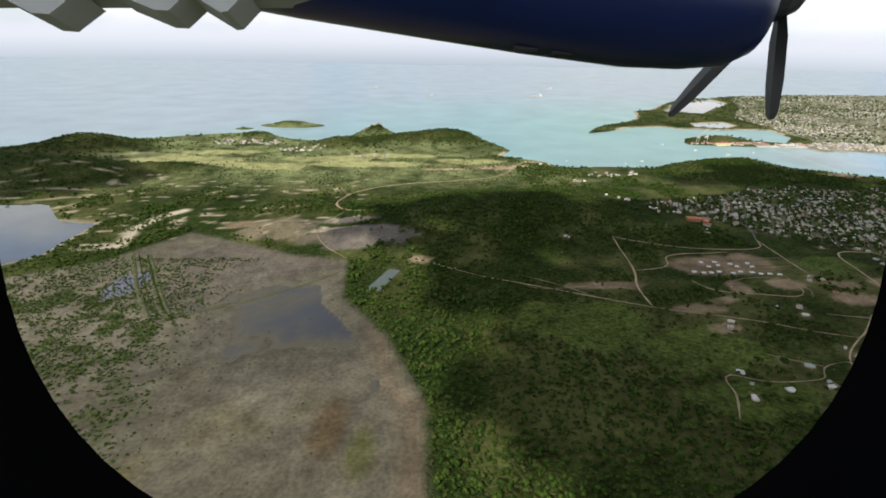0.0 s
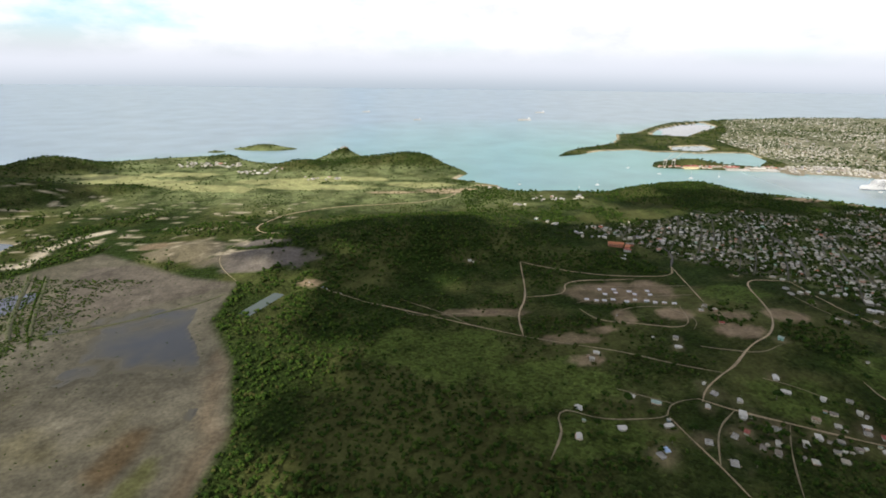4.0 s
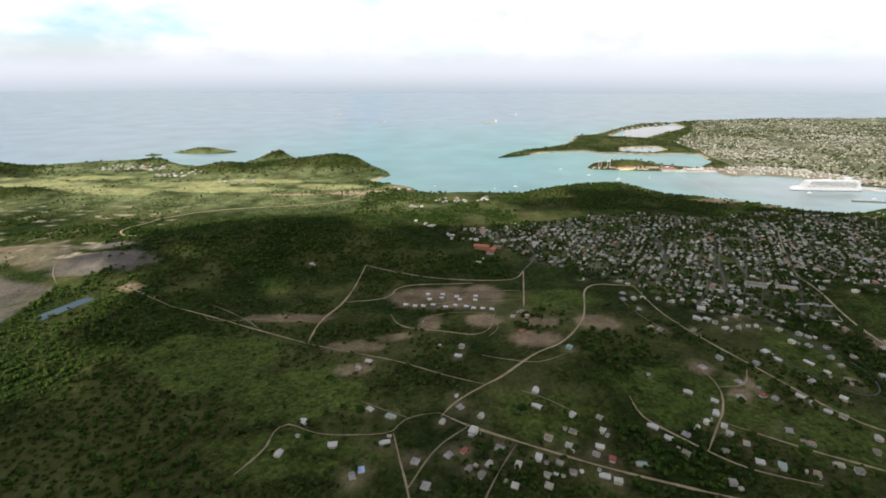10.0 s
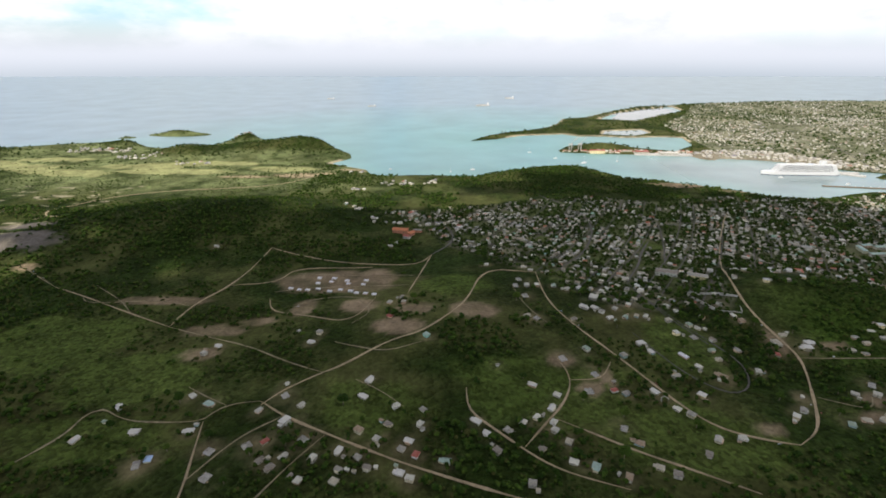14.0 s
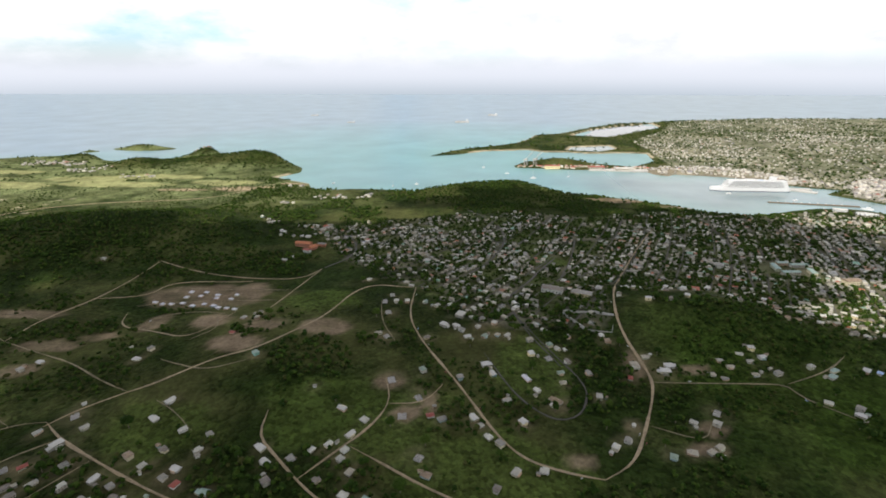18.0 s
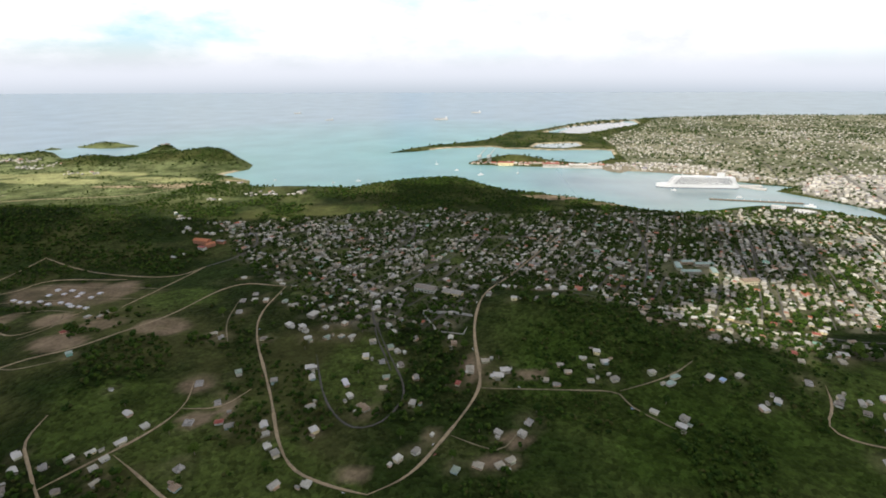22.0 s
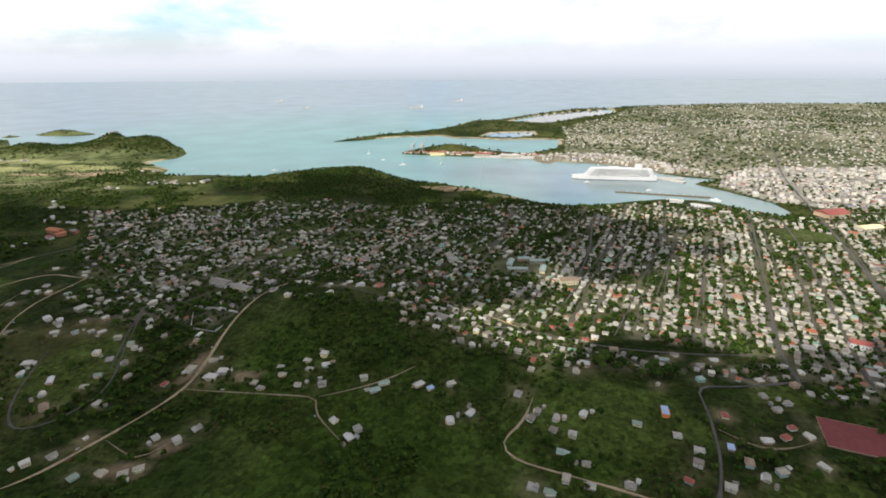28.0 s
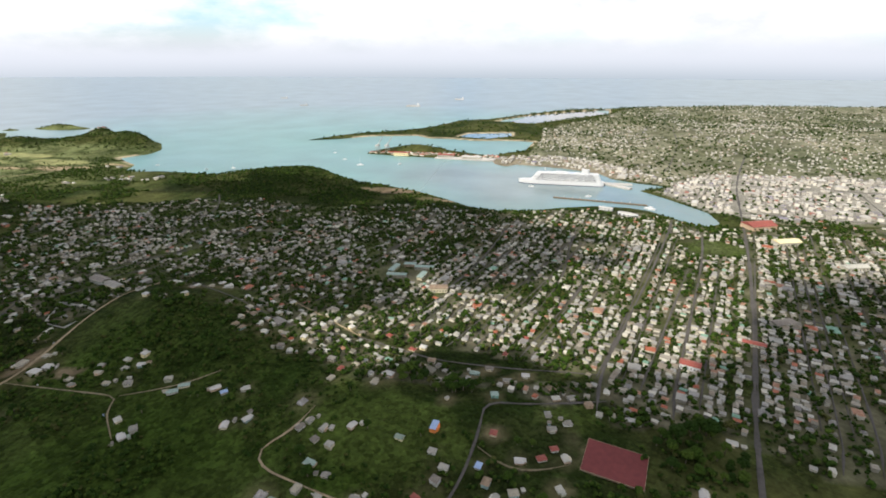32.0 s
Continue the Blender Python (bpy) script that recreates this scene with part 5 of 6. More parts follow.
def spread(name, x, y, z, size, tall, shapes, mat, label, category, seed):
    """Plants without number as one mesh: copies of a few crowns, turned, scaled and leaning."""
    r = np.random.RandomState(seed)
    which = r.randint(len(shapes), size=len(x))
    co, fa, base = [], [], 0
    for k, (v, f) in enumerate(shapes):
        m = which == k
        n = m.sum()
        if not n:
            continue
        a = r.uniform(0, 6.28, n)
        c, s = np.cos(a)[:, None], np.sin(a)[:, None]
        X = (v[None, :, 0] * c - v[None, :, 1] * s) * size[m][:, None] + x[m][:, None]
        Y = (v[None, :, 0] * s + v[None, :, 1] * c) * size[m][:, None] * r.uniform(0.8, 1.2, n)[:, None] + y[m][:, None]
        Z = v[None, :, 2] * tall[m][:, None] + z[m][:, None]
        co.append(np.stack([X, Y, Z], -1).reshape(-1, 3))
        fa.append((f[None] + np.arange(n)[:, None, None] * len(v)).reshape(-1, 3) + base)
        base += n * len(v)
    return tagged(fill(name, np.concatenate(co), np.concatenate(fa), mat, smooth=False), label, category, kind="stuff")


CELL = {}
for hx, hy in HOUSE_XY:
    CELL.setdefault((int(hx // 16), int(hy // 16)), []).append((hx, hy))


def clear_of_houses(x, y, gap):
    out = np.ones(len(x), bool)
    for i, (a, b) in enumerate(zip(x, y)):
        u, v = int(a // 16), int(b // 16)
        for p in (u - 1, u, u + 1):
            for q in (v - 1, v, v + 1):
                for hx, hy in CELL.get((p, q), ()):
                    if (hx - a) ** 2 + (hy - b) ** 2 < gap * gap:
                        out[i] = False
    return out


def scatter(x0, x1, y0, y1, step, seed):
    r = np.random.RandomState(seed)
    u, v = np.meshgrid(np.arange(x0, x1, step), np.arange(y0, y1, step))
    return (u + r.uniform(-0.5, 0.5, u.shape) * step).ravel(), (v + r.uniform(-0.5, 0.5, v.shape) * step).ravel(), r


def plants(x, y):
    """The share of ground under trees and tall scrub."""
    n = fractal(x, y, 55, 91)
    p = np.clip(0.34 + 5.0 * n + 1.2 * fractal(x, y, 22, 92), 0.0, 1.0)
    wood = np.clip(1.2 - np.hypot((x - 110) / 210, (y - 690) / 150), 0, 1) + np.clip(1.25 - np.hypot((x - 90) / 190, (y - 330) / 170), 0, 1) + np.clip(1.3 - np.hypot((x - 640) / 180, (y - 970) / 75), 0, 1)
    p = np.maximum(p, np.clip(wood * 1.6, 0, 1) * 0.88)
    p = np.where(town_share(x, y), 0.6 + 0.4 * n, p)
    p = np.where(inside(CENTRE, x, y), 0.2, p)
    p *= 1 - 0.9 * np.maximum(blob(LAWNS, x, y, 41), np.maximum(blob(FIELDS, x, y, 43), blob(BARE, x, y, 47)))
    p *= (1 - 0.95 * blob(CLEAR, x, y, 7)) * (1 - 0.9 * blob(QUARRY, x, y, 49))
    plain = (y > 800) & (x < 200) & (y < 1180)
    p = np.where(plain, np.clip(0.30 + 1.6 * n, 0.05, 0.7), p)
    p *= 1 - 0.85 * blob(FIELDS, x, y, 43)
    return p


SHAPES = [crown(k, 5) for k in range(5)]
SMALL = [crown(20 + k, 3, 0.75) for k in range(4)]
x, y, r = scatter(-520, 1500, 190, 1085, 5.4, 301)
h, d = height(x, y)
keep = (r.rand(len(x)) < plants(x, y)) & (d > 5) & ~((np.abs(x - 1134) < 20) & (np.abs(y - 390) < 18)) & (signed(FLAT, x, y) < 3 * fractal(x, y, 9, 63)) & (near_road(x, y) > 0.0)
keep[keep] &= clear_of_houses(x[keep], y[keep], 2.8)
x, y, h = x[keep], y[keep], h[keep]
size = r.uniform(1.7, 3.5, len(x)) * np.clip(1 + 0.4 * fractal(x, y, 80, 93), 0.7, 1.4) * np.where((y > 800) & (x < 200), 0.6, 1.0)
big = r.rand(len(x)) < 0.55
spread("woodland", x[big], y[big], h[big] - 0.3, size[big], size[big] * r.uniform(0.9, 1.5, big.sum()), SHAPES, M["leaf"], "dense dark green tropical woodland and garden trees", "trees", 1)
spread("scrub", x[~big], y[~big], h[~big] - 0.3, size[~big] * 0.8, size[~big] * r.uniform(0.6, 1.0, (~big).sum()), SMALL, M["leaf"], "low green thorn scrub over rough ground", "scrub", 2)
# trees between the town's houses
x, y, r = scatter(340, 1500, 380, 870, 4.2, 311)
h, d = height(x, y)
keep = town_share(x, y) & (r.rand(len(x)) < 0.55 + 0.6 * fractal(x, y, 45, 95)) & (d > 6) & (near_road(x, y) > -1.0) & (blob(CLEAR, x, y, 7) < 0.3) & (blob(LAWNS, x, y, 41) < 0.4) & (r.rand(len(x)) > 0.75 * meadow(x, y))
keep[keep] &= clear_of_houses(x[keep], y[keep], 2.2)
x, y, h = x[keep], y[keep], h[keep]
size = r.uniform(1.4, 3.0, len(x)) * np.where(r.rand(len(x)) < 0.2, 1.5, 1.0)
spread("garden_trees", x, y, h - 0.3, size, size * r.uniform(0.9, 1.5, len(x)), SMALL, M["leaf"], "dark green garden trees between the town houses", "trees", 8)
# mangrove bushes on the western side of the flats
x, y, r = scatter(-480, -60, 180, 560, 3.1, 303)
side = np.clip((-175 - x + 30 * fractal(x, y, 70, 21)) / 80, 0.05, 1)
keep = (signed(FLAT, x, y) > 2) & (r.rand(len(x)) < 0.85 * side) & (fractal(x, y, 13, 67) > -0.28)
x, y = x[keep], y[keep]
size = r.uniform(0.7, 2.1, len(x)) * np.clip(side[keep] + 0.45, 0, 1)
spread("mangrove_scrub", x, y, height(x, y)[0] - 0.2, size, size * 0.9, SMALL, M["leaf"], "dotted mangrove bushes on a pale salt flat", "scrub", 3)
# the old dyke: two low banks with a ditch between, and a bank along the pool
DYKES = [("dyke", 3.2, 1.5, [-254, 422, -272, 445, -304, 499, -342, 568]), ("dyke", 2.6, 1.2, [-240, 430, -255, 452, -284, 502, -320, 566]), ("dyke", 1.5, 0.8, [-254, 422, -221, 432, -184, 449, -137, 481, -92, 516])]
for name, half, tall, flat in DYKES:
    p = smooth_line(flat, 3.0)
    along = np.gradient(p, axis=0)
    along /= np.linalg.norm(along, axis=1)[:, None]
    side = np.stack([-along[:, 1], along[:, 0]], 1)
    wide = half * (1 + 0.35 * fractal(p[:, 0], p[:, 1], 9, 85))[:, None]
    rise = tall * (1 + 0.4 * fractal(p[:, 0], p[:, 1], 7, 86))
    co = np.concatenate([np.c_[p + side * wide * k, height(p[:, 0], p[:, 1])[0] + z * rise - 0.3 * (z == 0)] for k, z in ((-1, 0), (-0.4, 1), (0.4, 1), (1, 0))])
    n, i = len(p), np.arange(len(p) - 1)
    quads = np.concatenate([np.stack([k * n + i, k * n + i + 1, (k + 1) * n + i + 1, (k + 1) * n + i], 1) for k in range(3)])[:, ::-1]
    tagged(fill(name, co, quads, M["bank"]), "low overgrown earth dyke across the salt flat", "dyke", kind="structure")
t = np.linspace(0, 1, 130)
x, y = np.concatenate([np.interp(t, [0, 0.16, 0.55, 1], [-254 + k, -272 + k, -304 + k, -342 + k]) for k in (0, 8, 18)] + [np.interp(t, [0, 0.5, 1], [-256, -184, -95])]), np.concatenate([np.interp(t, [0, 0.16, 0.55, 1], [422, 445, 499, 568])] * 3 + [np.interp(t, [0, 0.5, 1], [424, 450, 512])])
size = np.random.RandomState(5).uniform(1.2, 2.4, len(x)) * np.repeat([0.7, 0.5, 0.75, 0.3], 130)
spread("dyke_bushes", x, y, height(x, y)[0], size, size, SMALL, M["leaf"], "row of bushes along an old dyke", "bushes", 4)
# far woods
x, y, r = scatter(-1400, 2900, 1085, 2750, 12, 305)
h, d = height(x, y)
p = np.where(town_share(x, y), 0.30 + 0.6 * fractal(x, y, 120, 99), np.where((y < 1180) & (x < 200), 0.1, np.where((x < 1100) & (x > 450), 0.2, 0.6)))
keep = (r.rand(len(x)) < p) & (d > 6) & ((x > 520) | (y > 1520)) & ~inside(CENTRE, x, y) & ~inside(PORT, x, y) & (blob(FIELDS, x, y, 43) < 0.4)
x, y, h = x[keep], y[keep], h[keep]
size = r.uniform(2.5, 5.0, len(x))
spread("far_woods", x, y, h - 0.5, size, size * r.uniform(0.7, 1.1, len(x)), SMALL, M["leaf"], "far green woods on the coastal hills", "trees", 5)
x, y, r = scatter(-1000, 520, 1085, 1530, 7.5, 313)
h, d = height(x, y)
p = np.clip(0.12 + 0.5 * fractal(x, y, 60, 97) + np.clip((h - 5) / 9, 0, 0.75), 0.04, 0.9)
keep = (r.rand(len(x)) < p) & (d > 5) & (blob(FIELDS, x, y, 43) < 0.4)
x, y, h = x[keep], y[keep], h[keep]
size = r.uniform(1.8, 4.2, len(x))
spread("headland_woods", x, y, h - 0.5, size, size * r.uniform(0.6, 1.0, len(x)), SMALL, M["leaf"], "dark green woods over the headlands", "trees", 9)
x, y, r = scatter(-1400, -520, 500, 1085, 14, 307)
h, d = height(x, y)
keep = (r.rand(len(x)) < 0.6) & (d > 5) & (blob(FIELDS, x, y, 43) < 0.4)
spread("western_woods", x[keep], y[keep], h[keep] - 0.5, r.uniform(3, 5.5, keep.sum()), r.uniform(2.5, 5, keep.sum()), SMALL, M["leaf"], "green woods on the western hills", "trees", 6)
x, y, r = scatter(1500, 2300, 350, 1085, 13, 309)
h, d = height(x, y)
keep = (r.rand(len(x)) < 0.4) & (d > 5) & (near_road(x, y) > 2)
spread("eastern_trees", x[keep], y[keep], h[keep] - 0.5, r.uniform(3, 5, keep.sum()), r.uniform(3, 5, keep.sum()), SMALL, M["leaf"], "street and garden trees of the eastern town", "trees", 7)


def tree(seed, high, wide):
    """A single tree: tapered trunk with limbs, and an uneven crown."""
    r = np.random.RandomState(seed)
    bm = bmesh.new()

    def limb(a, b, r0, r1):
        a, b = Vector(a), Vector(b)
        m = Matrix.Translation((a + b) / 2) @ (b - a).to_track_quat("Z", "Y").to_matrix().to_4x4()
        bmesh.ops.create_cone(bm, segments=7, radius1=r0, radius2=r1, depth=(b - a).length, matrix=m, cap_ends=True)
    limb((0, 0, -0.6), (0, 0, high * 0.5), 0.35, 0.2)
    for k in range(4):
        a = k * 1.57 + r.uniform(-0.4, 0.4)
        limb((0, 0, high * 0.42), (wide * 0.5 * math.cos(a), wide * 0.5 * math.sin(a), high * 0.72), 0.16, 0.06)
    top = part("tree", bm, M["bark"])
    co, fa = crown(seed + 50, 34, 0.7, 0.58)
    co = co * (wide, wide, high * 0.62) + (0, 0, high * 0.32)
    me = bpy.data.meshes.new("crown")
    me.from_pydata(co.tolist(), [], fa.tolist())
    me.materials.append(M["crown"])
    ob = new("crown", me)
    ob.parent = top
    return tagged(top, "broad dark green garden tree standing among the houses", "tree", "garden trees")


TREES = [tree(k, h, w) for k, (h, w) in enumerate([(7, 3.6), (9, 4.6), (6, 4.2), (10, 5.4)])]
r = np.random.RandomState(77)
spots = [(x + r.uniform(-14, 14), y + r.uniform(-14, 14)) for x, y, kind in PLOTS if r.rand() < 0.75]
spots += [(r.uniform(985, 1060), r.uniform(425, 450)) for _ in range(60)] + [(r.uniform(1165, 1215), r.uniform(385, 430)) for _ in range(50)]
sp = np.array(spots)
good = clear_of_houses(sp[:, 0], sp[:, 1], 8) & (near_road(sp[:, 0], sp[:, 1]) > 2) & (blob(CLEAR, sp[:, 0], sp[:, 1], 7) < 0.3)
for x, y in sp[good]:
    grow = 1.25 if (980 < x < 1065 and 424 < y < 452) or (1160 < x < 1220 and 384 < y < 432) else 1.0
    copy_thing(TREES[r.randint(4)], pose(x, y, ground_at(x, y), 0, 0, r.uniform(0, 360)) @ Matrix.Scale(grow * r.uniform(0.55, 0.9), 4))
for top in TREES:
    for ob in (*top.children_recursive, top):
        bpy.data.objects.remove(ob)

# ---- harbour: the cruise ship, quays and boats ----
def lerp_outline(length, beam, bow, stern, n=9):
    """A ship's waterline: pointed bow at -length/2, rounded stern."""
    pts = []
    for i in range(n + 1):
        t = i / n
        pts.append((-length / 2 + bow * t, -beam / 2 * math.sin(t * math.pi / 2) ** 0.8))
    pts += [(length / 2 - stern, -beam / 2), (length / 2, -beam / 2 * 0.8), (length / 2, beam / 2 * 0.8), (length / 2 - stern, beam / 2)]
    return pts + [(x, -y) for x, y in pts[n:0:-1]]


def cruise_ship():
    bm = boxes((0, -0.06, 0, 2.2, 0.06, 1.1))
    BALCONY = bpy.data.meshes.new("balcony")
    bm.to_mesh(BALCONY)
    bm.free()
    BALCONY.materials.append(M["window"])
    top = part("cruise_ship", (lambda b: (prism(b, lerp_outline(144, 21, 26, 6), -2, 9.5), b)[1])(bmesh.new()), M["white"])
    tagged(top, "large white cruise ship moored at the harbour pier", "cruise ship")
    part("boot_stripe", (lambda b: (prism(b, [(x * 1.002, y * 1.006) for x, y in lerp_outline(144, 21, 26, 6)], -1.5, 1.2), b)[1])(bmesh.new()), M["navy"], top, "dark blue waterline stripe")
    for k in range(7):
        z = 9.5 + 2.4 * k
        a, b = -50 + 1.5 * k, 68 - 0.9 * k
        bm = bmesh.new()
        prism(bm, [(a, -7.5), (a + 6, -9.6), (b - 2, -9.6), (b, -8), (b, 8), (b - 2, 9.6), (a + 6, 9.6), (a, 7.5)], z, z + 2.4)
        deck = part("deck", bm, M["white"], top)
        for s in (-1, 1):
            for i in range(int((b - a - 14) / 3.2)):
                opening = new("balcony", BALCONY)
                opening.parent = deck
                opening.matrix_basis = pose(a + 8 + 3.2 * i, s * 9.62, z + 0.6)
        box_rail = boxes((a + 1, -9.9, z - 0.1, b - 1, 9.9, z + 0.12))
        part("deck_edge", box_rail, M["white"], deck)
    for i in range(7):
        for s in (-1, 1):
            bm = bmesh.new()
            bmesh.ops.create_uvsphere(bm, u_segments=10, v_segments=6, radius=1, matrix=Matrix.Translation((-34 + 12 * i, s * 10.6, 12.2)) @ Matrix.Diagonal((4.2, 1.3, 1.2, 1)))
            part("lifeboat", bm, M["white"], top, "white lifeboat hung along the hull")
    bm = bmesh.new()
    prism(bm, [(34, -3.6), (36, -4.6), (45, -4.2), (47, 0), (45, 4.2), (36, 4.6), (34, 3.6)], 26, 36)
    funnel = part("funnel", bm, M["white"], top, "white funnel with dark pipes")
    for x in (38, 42):
        bm = bmesh.new()
        bmesh.ops.create_cone(bm, segments=10, radius1=0.8, radius2=0.7, depth=3, matrix=Matrix.Translation((x, 0, 37)), cap_ends=True)
        part("exhaust_pipe", bm, M["concrete"], funnel)
    part("bridge_wing", boxes((-44, -11.5, 19, -39, 11.5, 21.4)), M["white"], top)
    part("mast", boxes((-28.4, -0.3, 26, -27.6, 0.3, 36), (-28.2, -3, 31, -27.8, 3, 31.4)), M["white"], top)
    part("top_deck", boxes((-25, -8.4, 26.3, 30, 8.4, 27.3), (-10, -4, 27.3, 8, 4, 29.6)), M["white"], top)
    part("pool_water", boxes((12, -3, 27.3, 22, 3, 27.5)), M["blue"], top)
    return top


ship = cruise_ship()
ship.matrix_basis = pose(1140, 1037, 0, 0, 0, -2) @ Matrix.Diagonal((1, 0.8, 0.76, 1))


def quay(name, pts, z, label, piles=()):
    bm = bmesh.new()
    prism(bm, pts, -3, z)
    top = part(name, bm, M["bark" if name == "jetty" else "concrete"])
    for x, y in piles:
        b = bmesh.new()
        bmesh.ops.create_cone(b, segments=8, radius1=0.6, radius2=0.6, depth=5, matrix=Matrix.Translation((x, y, z - 1.6)), cap_ends=True)
        part("pile", b, M["concrete"], top)
    return tagged(top, label, "quay")


def strip(x0, y0, x1, y1, half):
    a = Vector((x1 - x0, y1 - y0)).normalized()
    n = Vector((-a.y, a.x)) * half
    return [(x0 - n.x, y0 - n.y), (x1 - n.x, y1 - n.y), (x1 + n.x, y1 + n.y), (x0 + n.x, y0 + n.y)]


quay("pier", strip(1255, 1018, 1215, 1052, 5), 2.2, "broad concrete cruise pier in the harbour")
quay("pier", strip(1110, 1054, 1262, 1048, 4), 2.0, "long concrete pier beside the cruise ship")
quay("jetty", strip(1125, 945, 1262, 922, 2.0), 1.6, "long thin jetty across the harbour mouth", [(1130 + 12 * k, 945 - 2.05 * k + 2) for k in range(10)])
quay("wharf", [(880, 1222), (1010, 1212), (1015, 1238), (885, 1238)], 2.4, "cargo wharf with sheds on the peninsula")
quay("breakwater", strip(1190, 902, 1285, 838, 3), 1.6, "low stone breakwater along the creek")


def shed(w, d, h, roof_mat, wall_mat, label, bays=6):
    top = part("warehouse", boxes((-w / 2, -d / 2, -2, w / 2, d / 2, h)), wall_mat)
    bm = bmesh.new()
    hip_roof(bm, -w / 2, -d / 2, w / 2, d / 2, h + 0.1, d * 0.16, over=0.6, ridge=1.0)
    part("roof", bm, roof_mat, top)
    for k in range(bays):
        x = -w / 2 + w * (k + 0.5) / bays
        part("loading_door", boxes((x - w / bays * 0.16, -d / 2 - 0.08, h * 0.2, x + w / bays * 0.16, -d / 2 + 0.05, h * 0.55)), M["window"], top)
    return tagged(top, label, "warehouse", "large sheds")


def put(ob, x, y, turn, lift=0.3):
    ob.matrix_basis = pose(x, y, ground_at(x, y) + lift, 0, 0, turn)
    return ob


put(shed(34, 11, 5, M["redroof"], M["yellow"], "long red-roofed dock warehouse with cream walls"), 800, 1245, -3)
put(shed(30, 11, 5, M["redroof"], M["wall"], "red-roofed warehouse on the cargo wharf"), 900, 1236, 2)
put(shed(40, 14, 6, M["tin"], M["wall"], "pale dock warehouse on the peninsula"), 960, 1228, 2)
put(shed(34, 22, 5, M["redroof"], M["wall"], "broad market hall with a red roof"), 1378, 828, 20)
put(shed(28, 13, 5, M["yellow"], M["wall"], "large cream yellow hall beside the green"), 1384, 766, 18)
put(shed(18, 8, 3.5, M["roof"], M["wall"], "long pale industrial shed in the eastern town"), 1297, 566, 20)
put(shed(26, 9, 4, M["roof"], M["wall"], "long grey shed by the wide street"), 1420, 700, 18)
put(shed(13, 7, 4, M["redroof"], M["white"], "white church hall with a dark red roof"), 1206, 492, -20)
put(shed(15, 5, 2.5, M["redroof"], M["wall"], "low red-roofed school block"), 1262, 530, -18)
put(shed(20, 8, 4.5, M["orangeroof"], M["terracotta"], "long hotel block with an orange tiled roof on the hillside"), 398, 664, -10)
put(shed(11, 6, 3.5, M["orangeroof"], M["terracotta"], "orange-roofed hotel wing on the hillside"), 412, 656, 62)
put(shed(10, 5, 3, M["roof"], M["terracotta"], "low pink hotel annexe on the hillside"), 420, 668, -14)
put(shed(9, 5, 3, M["redroof"], M["wall"], "small red-roofed hotel annexe"), 408, 645, -20)
put(shed(18, 8, 3.5, M["roof"], M["yellow"], "flat roofed commercial block by the road"), 716, 520, -20)
put(shed(20, 9, 4, M["roof"], M["wall"], "grey yard building by the road"), 690, 532, -20)
put(shed(16, 8, 4.5, M["roof"], M["wall"], "white hall among the houses"), 1008, 580, 12)

# a walled yard of building materials beside the road
YARD = [(692, 486), (706, 459), (728, 455), (735, 478), (716, 485)]
yard = new("walled_yard")
for (ax, ay), (bx, by) in zip(YARD, YARD[1:] + YARD[:1]):
    run = math.hypot(bx - ax, by - ay)
    wall = part("yard_wall", boxes((0, -0.15, -1.5, run - 0.35, 0.15, 1.3)), M["concrete"], yard)
    wall.matrix_basis = pose(ax, ay, ground_at(ax, ay) + 0.3, 0, 0, math.degrees(math.atan2(by - ay, bx - ax)))
tagged(yard, "pale block wall round a builder's yard", "yard wall")


def car(mat, label):
    """A small parked car."""
    bm = bmesh.new()
    prism(bm, [(-2.1, -0.75), (-1.9, -0.85), (1.9, -0.85), (2.1, -0.75), (2.1, 0.75), (1.9, 0.85), (-1.9, 0.85), (-2.1, 0.75)], 0.35, 0.95)
    top = part("car", bm, mat)
    bm = bmesh.new()
    lo = [bm.verts.new(p) for p in ((-1.5, -0.8, 0.95), (1.2, -0.8, 0.95), (1.2, 0.8, 0.95), (-1.5, 0.8, 0.95))]
    hi = [bm.verts.new(p) for p in ((-1.1, -0.65, 1.45), (0.6, -0.65, 1.45), (0.6, 0.65, 1.45), (-1.1, 0.65, 1.45))]
    bm.faces.new(hi)
    for i in range(4):
        bm.faces.new((lo[i], lo[(i + 1) % 4], hi[(i + 1) % 4], hi[i]))
    part("cabin", bm, M["window"], top, "dark glazed cabin")
    part("roof", boxes((-1.08, -0.63, 1.455, 0.58, 0.63, 1.5)), mat, top)
    for x in (-1.3, 1.3):
        for y in (-0.78, 0.78):
            b = bmesh.new()
            bmesh.ops.create_cone(b, segments=12, radius1=0.36, radius2=0.36, depth=0.2, matrix=Matrix.Translation((x, y, 0.36)) @ Matrix.Rotation(math.pi / 2, 4, "X"), cap_ends=True)
            part("wheel", b, M["blade_black"], top)
    return tagged(top, label, "car", "parked cars")


